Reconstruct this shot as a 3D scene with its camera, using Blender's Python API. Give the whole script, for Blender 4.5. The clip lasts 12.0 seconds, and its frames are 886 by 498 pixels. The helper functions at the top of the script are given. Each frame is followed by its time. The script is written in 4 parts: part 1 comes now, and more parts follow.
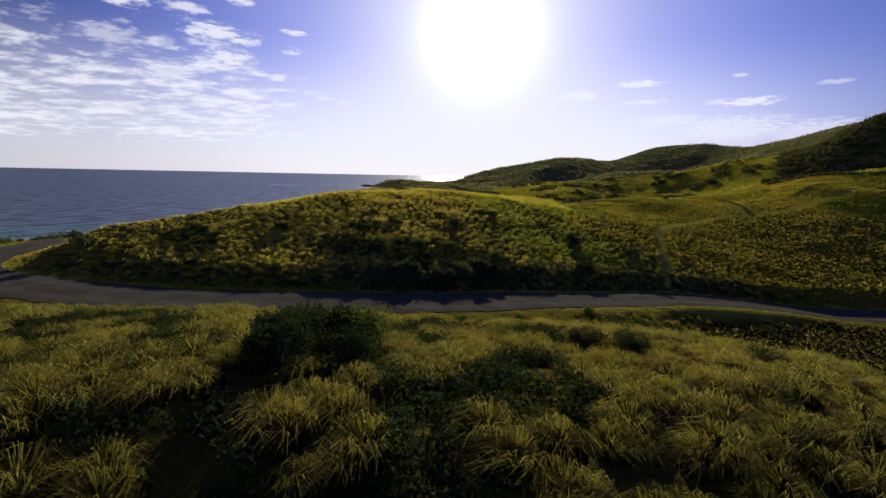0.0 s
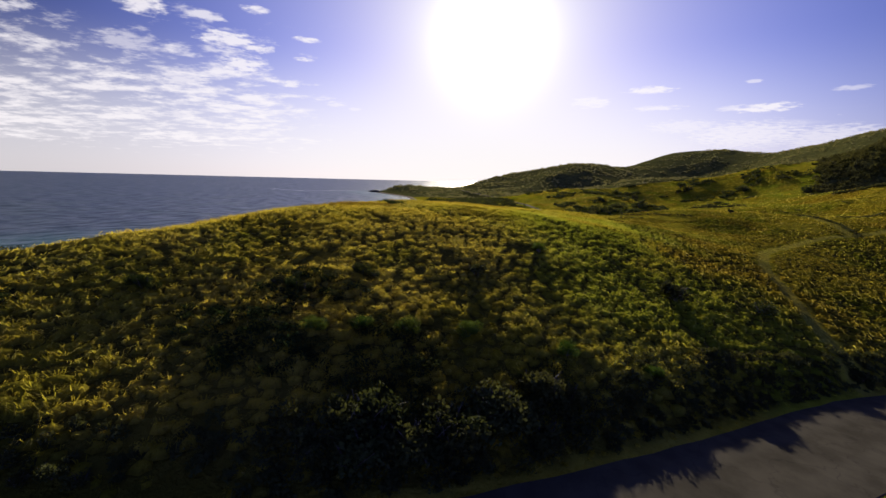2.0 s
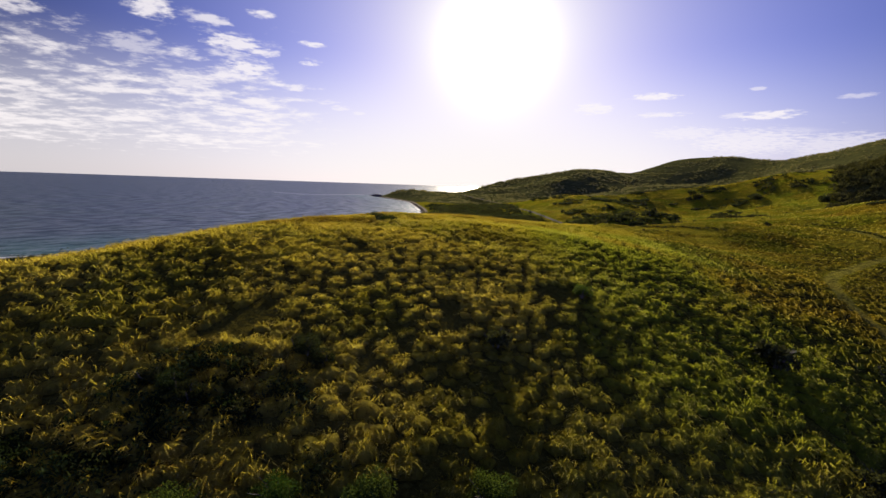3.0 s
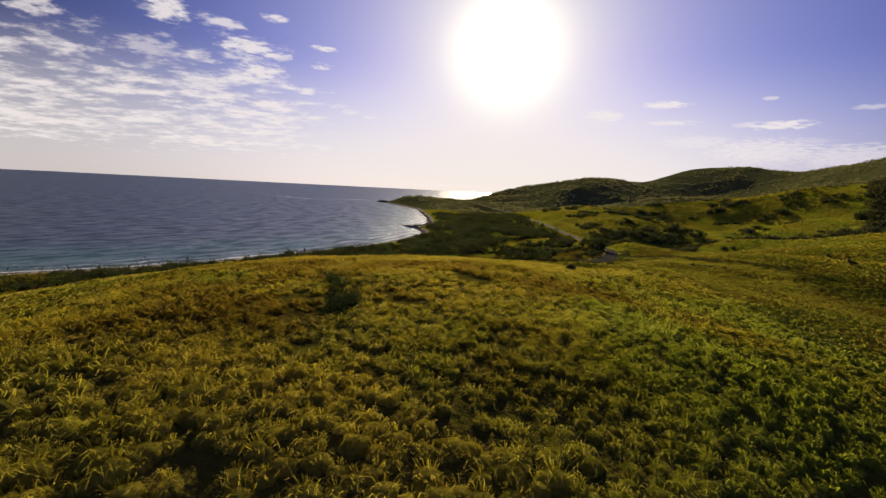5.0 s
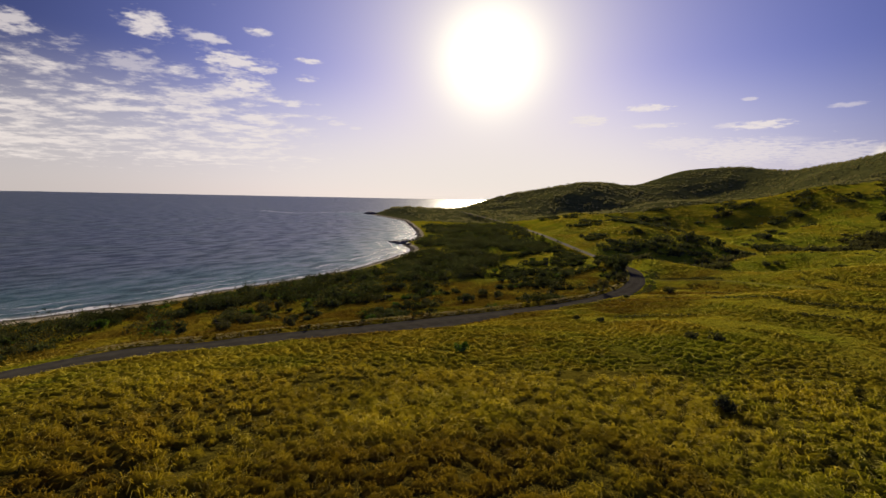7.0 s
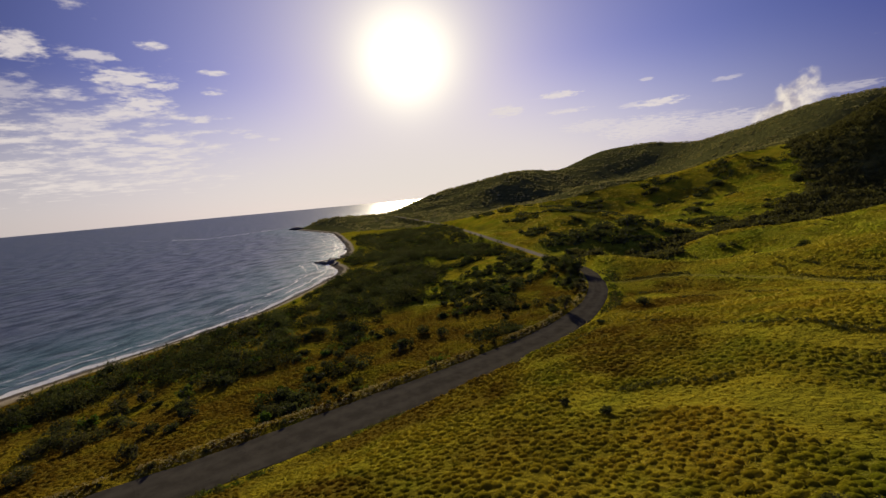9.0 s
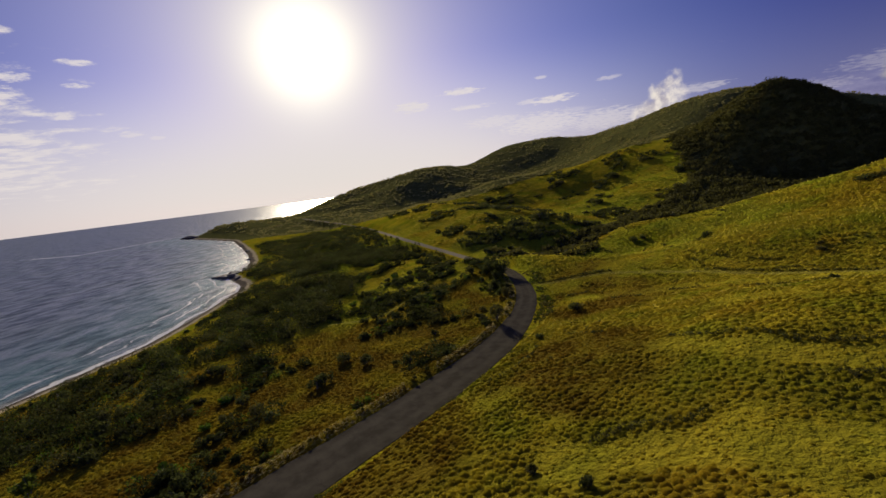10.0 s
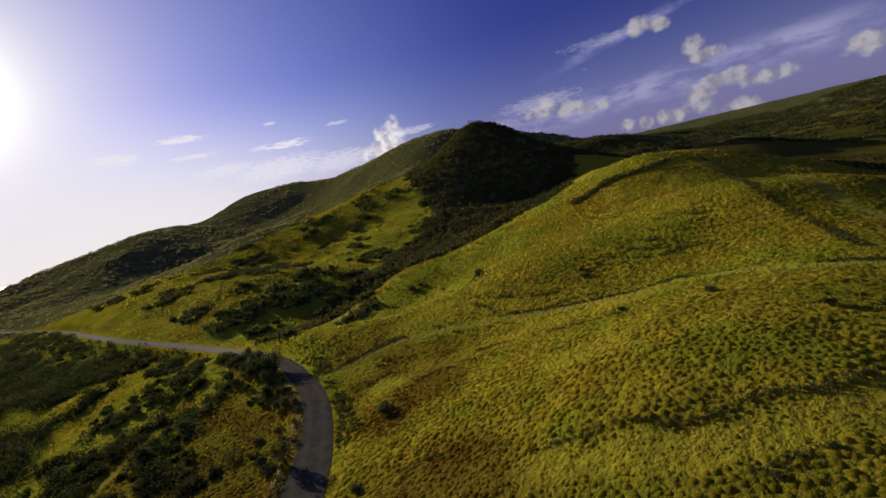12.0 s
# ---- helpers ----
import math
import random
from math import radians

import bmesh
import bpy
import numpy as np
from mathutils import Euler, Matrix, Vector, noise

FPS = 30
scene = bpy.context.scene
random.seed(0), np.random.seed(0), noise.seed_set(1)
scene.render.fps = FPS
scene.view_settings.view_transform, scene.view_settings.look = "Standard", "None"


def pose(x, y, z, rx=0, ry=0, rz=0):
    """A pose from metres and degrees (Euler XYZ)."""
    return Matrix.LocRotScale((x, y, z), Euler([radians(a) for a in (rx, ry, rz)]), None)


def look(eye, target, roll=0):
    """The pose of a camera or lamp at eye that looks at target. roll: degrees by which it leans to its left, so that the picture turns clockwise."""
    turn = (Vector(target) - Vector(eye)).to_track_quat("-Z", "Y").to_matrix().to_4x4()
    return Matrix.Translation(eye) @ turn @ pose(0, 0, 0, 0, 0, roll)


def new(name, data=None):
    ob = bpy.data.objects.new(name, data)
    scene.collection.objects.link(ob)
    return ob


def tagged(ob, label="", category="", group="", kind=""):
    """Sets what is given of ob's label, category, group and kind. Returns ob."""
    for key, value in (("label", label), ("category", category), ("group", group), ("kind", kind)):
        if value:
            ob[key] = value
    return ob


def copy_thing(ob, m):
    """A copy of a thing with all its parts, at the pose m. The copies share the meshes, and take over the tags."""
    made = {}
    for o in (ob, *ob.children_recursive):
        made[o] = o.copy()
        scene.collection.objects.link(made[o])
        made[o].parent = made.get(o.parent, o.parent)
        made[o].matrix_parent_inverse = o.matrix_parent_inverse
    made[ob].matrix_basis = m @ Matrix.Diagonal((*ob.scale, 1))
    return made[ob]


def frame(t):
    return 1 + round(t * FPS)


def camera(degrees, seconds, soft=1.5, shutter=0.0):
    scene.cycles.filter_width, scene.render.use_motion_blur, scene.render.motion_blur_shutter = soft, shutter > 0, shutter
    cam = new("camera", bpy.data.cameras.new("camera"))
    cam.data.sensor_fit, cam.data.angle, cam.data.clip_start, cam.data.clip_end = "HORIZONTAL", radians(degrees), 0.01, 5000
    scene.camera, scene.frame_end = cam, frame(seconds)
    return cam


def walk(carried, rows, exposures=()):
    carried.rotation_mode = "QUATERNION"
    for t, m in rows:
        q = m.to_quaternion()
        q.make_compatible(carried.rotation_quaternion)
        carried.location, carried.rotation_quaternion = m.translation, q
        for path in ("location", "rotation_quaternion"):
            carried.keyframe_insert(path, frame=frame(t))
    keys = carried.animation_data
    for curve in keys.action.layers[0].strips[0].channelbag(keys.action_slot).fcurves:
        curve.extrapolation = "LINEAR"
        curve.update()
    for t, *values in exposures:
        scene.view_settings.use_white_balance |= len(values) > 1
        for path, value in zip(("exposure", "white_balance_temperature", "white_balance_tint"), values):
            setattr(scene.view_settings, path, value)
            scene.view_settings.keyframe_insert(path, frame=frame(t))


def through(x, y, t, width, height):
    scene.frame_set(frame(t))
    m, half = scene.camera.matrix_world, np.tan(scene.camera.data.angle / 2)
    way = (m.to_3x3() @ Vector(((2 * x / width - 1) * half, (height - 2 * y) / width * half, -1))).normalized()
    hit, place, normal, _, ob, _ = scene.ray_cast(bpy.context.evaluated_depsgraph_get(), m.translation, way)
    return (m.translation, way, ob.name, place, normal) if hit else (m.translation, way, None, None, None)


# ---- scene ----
# ---- camera: a small drone flying over the coast ----
cam = camera(91.2, 12.0)
walk(cam, [
    (0.0, pose(-0.17, -0.06, 30.48, 80.10, -1.12, -0.18)),
    (0.5, pose(-0.23, 7.47, 30.31, 80.24, -1.50, 0.34)),
    (1.0, pose(-0.38, 14.95, 30.34, 80.34, -1.36, 0.57)),
    (1.5, pose(-0.36, 21.80, 30.38, 80.63, -1.31, 0.85)),
    (2.0, pose(-0.39, 28.86, 30.60, 80.78, -1.38, 1.12)),
    (2.5, pose(-0.49, 35.36, 30.88, 81.00, -1.47, 1.39)),
    (3.0, pose(-0.58, 41.91, 31.11, 81.36, -1.88, 1.53)),
    (3.5, pose(-0.60, 47.96, 31.33, 81.51, -2.29, 1.90)),
    (5.5, pose(-0.86, 69.89, 35.37, 82.14, -2.78, 2.70)),
    (6.0, pose(-1.45, 78.67, 35.90, 82.34, -2.41, 2.51)),
    (6.5, pose(-2.14, 86.48, 36.55, 82.57, -1.70, 1.89)),
    (7.0, pose(-2.56, 94.43, 36.96, 83.03, -1.11, 1.14)),
    (9.0, pose(1.48, 122.21, 40.92, 82.65, 5.20, -7.82)),
    (9.5, pose(1.61, 127.76, 42.03, 81.90, 5.77, -13.01)),
    (10.0, pose(2.46, 133.54, 43.40, 80.92, 7.03, -19.56)),
    (10.5, pose(3.59, 139.33, 44.30, 80.18, 8.41, -27.44)),
    (11.0, pose(6.03, 145.10, 45.31, 79.88, 9.79, -35.89)),
    (11.5, pose(9.56, 150.36, 46.87, 79.99, 12.07, -44.62)),
    (12.0, pose(14.55, 155.11, 48.31, 80.34, 13.39, -52.35)),
], exposures=[(0.0, 0.24, 6200, 8), (2.0, 0.3, 6650, 9), (3.5, 0.27, 6850, 9), (5.5, 0.08, 7250, 9), (7.0, 0.03, 7350, 9), (9.0, -0.1, 7350, 9), (10.5, -0.08, 6950, 9), (12.0, 0.08, 6550, 9)])

# ---- world, sun and exposure ----
SUN_AZ, SUN_EL = 4.6, 16.6          # degrees: clockwise from +y, above the horizon
sun_dir = Vector((math.sin(radians(SUN_AZ)) * math.cos(radians(SUN_EL)), math.cos(radians(SUN_AZ)) * math.cos(radians(SUN_EL)), math.sin(radians(SUN_EL))))
world = bpy.data.worlds.new("sky")
scene.world = world
world.use_nodes = True


class Graph:
    """Short forms for wiring shader nodes."""

    def __init__(self, tree):
        self.tree = tree

    def node(self, kind, **sockets):
        n = self.tree.nodes.new(kind)
        for name, v in sockets.items():
            self.put(n.inputs[name.replace("_", " ")], v)
        return n

    def put(self, socket, v):
        if isinstance(v, bpy.types.NodeSocket):
            self.tree.links.new(v, socket)
        elif v is not None:
            socket.default_value = v

    def math(self, op, a, b=None, c=None, clamp=False):
        n = self.tree.nodes.new("ShaderNodeMath")
        n.operation, n.use_clamp = op, clamp
        for s, v in zip(n.inputs, (a, b, c)):
            self.put(s, v)
        return n.outputs[0]

    def vec(self, op, a, b=None, scale=None):
        n = self.tree.nodes.new("ShaderNodeVectorMath")
        n.operation = op
        self.put(n.inputs[0], a)
        self.put(n.inputs[1], b)
        if scale is not None:
            self.put(n.inputs["Scale"], scale)
        return n.outputs["Value"] if op in ("DOT_PRODUCT", "LENGTH") else n.outputs[0]

    def mix(self, f, a, b, blend="MIX"):
        n = self.tree.nodes.new("ShaderNodeMix")
        n.data_type, n.blend_type = "RGBA", blend
        self.put(n.inputs[0], f)
        for s, v in ((n.inputs[6], a), (n.inputs[7], b)):
            self.put(s, (*v, 1) if isinstance(v, tuple) and len(v) == 3 else v)
        return n.outputs[2]

    def band(self, v, lo, hi, a=0.0, b=1.0):
        n = self.tree.nodes.new("ShaderNodeMapRange")
        n.interpolation_type = "SMOOTHSTEP"
        for s, q in zip(n.inputs, (v, lo, hi, a, b)):
            self.put(s, q)
        return n.outputs[0]

    def noise(self, vector, scale, detail=4.0, rough=0.55, dims="3D", distort=0.0):
        n = self.tree.nodes.new("ShaderNodeTexNoise")
        n.noise_dimensions = dims
        self.put(n.inputs["Vector"], vector)
        for k, v in (("Scale", scale), ("Detail", detail), ("Roughness", rough), ("Distortion", distort)):
            n.inputs[k].default_value = v
        return n.outputs[0]

    def attr(self, name):
        n = self.tree.nodes.new("ShaderNodeAttribute")
        n.attribute_name = name
        return n.outputs["Fac"]

    def xyz(self, v):
        n = self.tree.nodes.new("ShaderNodeSeparateXYZ")
        self.put(n.inputs[0], v)
        return n.outputs


g = Graph(world.node_tree)
g.tree.nodes.clear()
nishita = g.node("ShaderNodeTexSky")
nishita.sky_type = "NISHITA"
nishita.sun_disc = False
nishita.sun_elevation, nishita.sun_rotation = radians(SUN_EL), radians(SUN_AZ)
nishita.air_density, nishita.dust_density, nishita.ozone_density = 1.0, 0.35, 4.0
way = g.node("ShaderNodeTexCoord").outputs["Generated"]
dx, dy, dz = g.xyz(way)
azimuth = g.math("MULTIPLY", g.math("ARCTAN2", dx, dy), 180 / math.pi)
elevation = g.math("MULTIPLY", g.math("ARCSINE", dz), 180 / math.pi)
toward = g.math("MAXIMUM", g.vec("DOT_PRODUCT", way, tuple(sun_dir)), 0.0)
blue = g.mix(1.0, nishita.outputs[0], (0.86, 0.665, 1.22), "MULTIPLY")
# the clear sky is deepest about a right angle from the sun
bearing = g.vec("DOT_PRODUCT", way, tuple(sun_dir))
# out of view behind, it is raised to fill slopes turned from the sun
depth = g.math("ADD", g.band(bearing, 0.48, 0.995, 0.47, 1.0), g.band(bearing, -0.2, -0.7, 0.0, 1.4))
blue = g.vec("SCALE", blue, scale=g.math("MULTIPLY", depth, 0.9))
blue = g.mix(g.band(azimuth, 42.0, 68.0), blue, g.vec("MULTIPLY", blue, (0.8, 0.82, 1.22)))
# bright milky air low over the sea and round the sun
bank = g.math("MULTIPLY", g.band(elevation, 1.0, 9.0, 0.45, 0.0), g.band(azimuth, 45.0, 70.0))
milk = g.math("MULTIPLY", g.band(elevation, 1.0, 16.0, 1.0, 0.0), g.math("MULTIPLY", g.band(azimuth, 18.0, 55.0, 1.0, 0.12), g.band(azimuth, -48.0, -12.0, 0.75, 1.0)))
under = g.math("MULTIPLY", g.band(g.math("ABSOLUTE", g.math("SUBTRACT", azimuth, SUN_AZ)), 0.0, 36.0, 1.0, 0.0), g.band(elevation, 1.0, 17.0, 1.0, 0.0))
blue = g.vec("SCALE", blue, scale=g.band(azimuth, -50.0, -14.0, 0.72, 1.0))
blue = g.mix(g.math("MULTIPLY", milk, 0.82), blue, (9.2, 9.0, 9.5))
blue = g.mix(bank, blue, (2.1, 2.1, 5.2))
blue = g.mix(g.math("MULTIPLY", under, 0.65), blue, (9.1, 9.0, 8.9))
glow = g.math("MULTIPLY", g.math("POWER", toward, 250.0), 11.0)
halo = g.math("ADD", g.math("MULTIPLY", g.math("POWER", toward, 60.0), 0.8), g.math("MULTIPLY", g.math("POWER", toward, 14.0), 0.42), clamp=True)
# high cloud over the sea, in broken rows
flat = g.vec("SCALE", way, scale=g.math("DIVIDE", 1.0, g.math("ADD", g.math("MAXIMUM", dz, 0.0), 0.10)))
flat = g.vec("MULTIPLY", flat, (1.0, 1.15, 0.0))
puffs = g.math("ADD", g.noise(flat, 4.2, 8.0, 0.64), g.math("MULTIPLY", g.math("SUBTRACT", g.noise(flat, 1.4, 3.0), 0.5), 0.5))
where = g.math("MULTIPLY", g.band(azimuth, -75.0, -50.0), g.band(azimuth, -24.0, -8.0, 1.0, 0.0))
where = g.math("MULTIPLY", where, g.band(elevation, 0.8, 4.0))
where = g.math("MULTIPLY", where, g.band(elevation, 10.0, 17.0, 1.0, 0.35))
cloud = g.band(g.math("ADD", puffs, g.math("MULTIPLY", g.math("SUBTRACT", where, 1.0), 0.30)), 0.40, 0.64)
# single clouds: azimuth, elevation, half-width, half-height, firmness
ragged = g.noise(flat, 13.0, 6.0, 0.62)
curly = g.noise(way, 30.0, 5.0, 0.56)
OVER_SEA = [(-26.4, 14.5, 3.4, 0.95, 1), (-23.6, 14.0, 2.2, 0.5, 1), (-25.0, 12.1, 2.9, 1.1, 1), (-23.4, 17.8, 1.6, 0.45, 1), (-17.9, 15.5, 1.6, 0.36, 1), (-18.3, 13.4, 1.1, 0.26, 0.9), (-19.9, 10.6, 1.5, 0.42, 0.9),
            (-14.7, 8.7, 1.2, 0.4, 0.6), (-12.4, 8.2, 0.9, 0.3, 0.5), (-28.7, 16.5, 2.2, 0.6, 0.85), (-34.3, 16.9, 2.2, 1.5, 1), (-35.9, 12.9, 2.8, 1.1, 0.55), (-44.8, 14.7, 2.2, 1.2, 0.8), (-31.0, 10.0, 3.0, 0.9, 0.8)]
OVER_LAND = [(16.8, 9.4, 2.4, 0.75, 0.9), (23.2, 10.5, 2.9, 0.45, 1), (24.0, 8.5, 3.0, 0.32, 0.75), (34.2, 8.0, 3.2, 0.5, 1), (33.0, 10.7, 0.9, 0.2, 0.6), (31.2, 8.1, 1.4, 0.3, 0.6), (40.8, 9.3, 1.6, 0.25, 0.5), (33.0, 5.4, 6.0, 1.5, 0.7),
             (27.0, 6.4, 4.0, 0.8, 0.55), (40.0, 4.8, 5.0, 1.4, 0.6), (50.0, 6.4, 3.0, 0.5, 0.5), (73.5, 10.6, 4.5, 0.6, 0.16), (66.0, 5.8, 5.5, 1.0, 0.25), (58.0, 4.4, 5.0, 0.8, 0.25)]
for a0, e0, w, h, firm in OVER_SEA + OVER_LAND:
    u = g.math("DIVIDE", g.math("SUBTRACT", azimuth, a0), w)
    v = g.math("DIVIDE", g.math("SUBTRACT", elevation, e0), h)
    r = g.math("ADD", g.math("MULTIPLY", u, u), g.math("MULTIPLY", v, v))
    m = g.band(g.math("SUBTRACT", g.math("MULTIPLY", ragged, 2.9), g.math("MULTIPLY", r, 0.75)), 0.62, 1.45, 0.0, firm)
    cloud = g.math("MAXIMUM", cloud, m)
haze_streak = g.math("MULTIPLY", g.band(g.noise(g.vec("MULTIPLY", way, (2.0, 2.0, 16.0)), 2.0, 4.0, 0.6), 0.45, 0.7), g.math("MULTIPLY", g.math("MULTIPLY", g.band(azimuth, 24.0, 34.0), g.band(azimuth, 40.0, 54.0, 1.0, 0.0)), g.band(g.math("ABSOLUTE", g.math("SUBTRACT", elevation, 5.2)), 0.5, 3.0, 0.7, 0.0)))
cloud = g.math("MAXIMUM", cloud, haze_streak)
CUMULUS = [(46.8, 6.3, 1.9, 2.3), (45.0, 4.9, 2.2, 1.3), (66.0, 4.9, 2.0, 1.6), (68.6, 4.3, 2.6, 1.0), (71.8, 3.7, 2.4, 0.8), (75.4, 0.6, 1.0, 0.8), (77.4, 0.3, 0.9, 0.8), (80.1, 0.5, 1.5, 1.0), (82.6, 1.4, 2.2, 1.7), (86.0, -0.2, 2.6, 0.9),
           (85.7, 2.9, 2.6, 1.0), (89.0, 2.1, 2.6, 0.9), (78.2, 10.8, 1.8, 1.1), (80.0, 10.2, 1.2, 0.7), (82.8, 7.2, 1.3, 1.0), (84.2, 5.8, 1.6, 0.9), (96.1, 2.6, 1.9, 1.2)]
heap = None
for a0, e0, w, h in CUMULUS:
    u = g.math("DIVIDE", g.math("SUBTRACT", azimuth, a0), w)
    v = g.math("DIVIDE", g.math("SUBTRACT", elevation, e0), h)
    r = g.math("ADD", g.math("MULTIPLY", u, u), g.math("MULTIPLY", v, v))
    m = g.band(g.math("SUBTRACT", g.math("MULTIPLY", curly, 2.4), g.math("MULTIPLY", r, 0.75)), 0.3, 1.2)
    heap = m if heap is None else g.math("MAXIMUM", heap, m)
# thin veils drawn out beside the heaps
threads = g.band(g.noise(g.vec("MULTIPLY", way, (3.0, 3.0, 9.0)), 4.0, 5.0, 0.62), 0.34, 0.66)
low_veil = g.math("MULTIPLY", g.band(g.math("ABSOLUTE", g.math("SUBTRACT", elevation, g.band(azimuth, 58.0, 92.0, 3.2, 4.6))), 0.3, 2.3, 0.6, 0.0), g.math("MULTIPLY", g.band(azimuth, 55.0, 66.0), g.band(azimuth, 92.0, 100.0, 1.0, 0.0)))
drawn = g.math("SUBTRACT", elevation, g.math("ADD", 8.3, g.math("MULTIPLY", g.math("SUBTRACT", azimuth, 66.0), 0.21)))
high_veil = g.math("MULTIPLY", g.band(g.math("ABSOLUTE", drawn), 0.1, 0.9, 0.5, 0.0), g.math("MULTIPLY", g.band(azimuth, 65.0, 76.0), g.band(azimuth, 84.0, 92.0, 1.0, 0.0)))
veil = g.math("MULTIPLY", threads, g.math("MAXIMUM", low_veil, high_veil))
away = g.noise(g.vec("ADD", way, tuple(0.014 * v for v in sun_dir)), 30.0, 5.0, 0.56)
lit = g.mix(g.band(g.math("SUBTRACT", curly, away), -0.14, 0.14), (5.2, 4.9, 6.0), (9.8, 9.3, 9.2))
lit = g.vec("SCALE", lit, scale=g.band(azimuth, 50.0, 68.0, 1.0, 0.56))
col = g.mix(veil, blue, (4.6, 4.5, 7.0))
col = g.mix(g.math("MULTIPLY", heap, g.band(azimuth, 50.0, 68.0, 1.0, 0.72)), col, lit)
col = g.mix(g.math("MULTIPLY", cloud, 0.8), col, (9.6, 9.2, 9.7))
col = g.mix(halo, col, (9.1, 8.95, 9.3))
warm = g.vec("SCALE", (1.0, 0.95, 0.9), scale=glow)
col = g.vec("ADD", col, warm)
bg = g.node("ShaderNodeBackground", Color=col, Strength=0.085)
g.tree.links.new(bg.outputs[0], g.node("ShaderNodeOutputWorld").inputs["Surface"])

sun = new("sun", bpy.data.lights.new("sun", "SUN"))
sun.data.energy = 5.0
sun.data.angle = radians(0.55)
sun.data.color = (1.0, 0.90, 0.73)
sun.matrix_world = look(sun_dir * 900, (0, 0, 0))

# ---- lie of the land ----
SHORE = [(-700, -500), (-330, 60), (-230, 130), (-156, 188), (-121, 214), (-103, 233), (-86, 256), (-66, 282), (-52, 303), (-42, 332), (-30, 375), (-30, 392),
         (-43, 434), (-33, 452), (-33, 490), (-39, 545), (-52, 625), (-70, 725), (-104, 805), (-168, 940), (-140, 980), (0, 1240), (260, 1900), (800, 3700)]
# smooth hills: centre x, y, height, half-length, half-width, bearing of the long axis
NEAR_HILLS = [
    (-14, 10, 12.5, 21, 39, 11),
    (-52, 45, 5.5, 40, 17, 53),
    (21, 17, 10.6, 28, 25, 57),
    (-16, 58, 5.6, 51, 44, 47),
    (-13, 108, 11.2, 61, 50, 27),
    (-60, 126, 7.3, 65, 42, 38),
    (28, 156, 6.8, 78, 43, 27),
    (75, 163, 9.0, 32, 27, 122),
    (123, 191, 4.1, 16, 215, 60),
    (77, 120, 3.5, 148, 22, 54),
    (125, 120, 3.1, 37, 41, 0),
    (58, 101, -0.8, 30, 20, 41),
    (-2, 79, 0.5, 20, 21, -0),
    (34, 133, 2.3, 24, 20, -1),
]
MEADOW_HILLS = [
    (143, 277, 13.4, 63, 25, 81),
    (200, 227, 20.0, 100, 48, 74),
    (286, 215, 14.6, 280, 48, 65),
    (233, -27, 10.5, 87, 40, 78),
    (167, 279, -13.4, 26, 80, 32),
    (221, 171, 8.9, 80, 48, 3),
    (160, 244, 4.5, 19, 20, 0),
    (102, 268, -8.7, 28, 21, -1),
]
PEAK_HILLS = [
    (533, 30, 26.9, 59, 112, 103),
    (405, 397, 61.7, 55, 57, 84),
    (389, 506, 22.8, 60, 72, 35),
    (242, 583, 22.5, 67, 114, -23),
    (116, 459, 17.6, 52, 127, -88),
    (216, 644, 9.4, 60, 60, 12),
    (387, 186, 15.2, 44, 59, 8),
    (336, 470, 25.1, 150, 93, -5),
    (316, 289, -4.0, 76, 67, 60),
    (480, 150, 0.9, 90, 60, 20),
    (329, 331, 0.6, 49, 45, 0),
    (380, 80, 0.7, 70, 50, -0),
    (424, 325, 14.1, 53, 53, -1),
]
FAR_HILLS = [
    (580, 403, 23.3, 96, 215, 54),
    (493, 587, 31.5, 174, 93, -4),
    (695, 1296, 112.0, 283, 177, -11),
    (800, 771, 117.5, 314, 221, 14),
    (267, 1036, 51.1, 175, 123, 15),
    (135, 1142, 24.7, 150, 63, 34),
    (-108, 877, 3.3, 107, 111, -32),
    (-103, 909, 8.9, 109, 112, -30),
    (394, 1251, 54.0, 200, 177, 30),
    (738, -117, 42.7, 259, 142, 21),
    (788, 668, 17.3, 479, 213, 151),
]
HILLS = NEAR_HILLS + MEADOW_HILLS + PEAK_HILLS + FAR_HILLS

# the coast road: x, y, height
ROAD = [(150.0, 76.0, 6.0), (100.0, 74.5, 6.6), (70.0, 70.9, 7.9), (56.0, 67.8, 9.9), (44.0, 63.9, 11.9), (32.0, 58.5, 13.8), (20.0, 51.6, 15.5), (10.0, 45.8, 17.0), (0.0, 41.0, 18.0), (-12.0, 38.2, 18.7), (-24.0, 37.7, 18.9), (-36.0, 38.9, 19.2), (-47.5, 42.0, 19.6), (-54.5, 50.0, 19.5), (-57.5, 60.0, 19.3), (-68.0, 82.0, 17.0),
        (-75.0, 110.0, 13.5), (-67.0, 140.0, 11.8), (-54.0, 158.0, 11.2), (-44.1, 162.6, 11.0), (-34.1, 169.0, 10.7), (-23.8, 173.6, 10.5), (-12.6, 179.6, 10.2), (-1.0, 185.9, 10.0), (11.6, 192.9, 9.8), (25.3, 201.7, 9.4), (36.8, 209.8, 9.4), (45.6, 217.9, 9.6), (52.9, 226.4, 9.9), (59.7, 237.8, 10.1), (65.5, 252.2, 9.8), (70.8, 269.3, 8.9)]
ROAD_FAR = [(73.9, 289.6, 7.5), (75.0, 308.9, 6.6), (74.0, 337.2, 6.6), (70.5, 366.2, 7.8), (65.0, 405.0, 9.8), (66.0, 470.0, 8.5), (66.0, 550.0, 6.8), (54.0, 645.0, 7.6), (35.0, 750.0, 9.0), (14.0, 863.0, 10.5)]


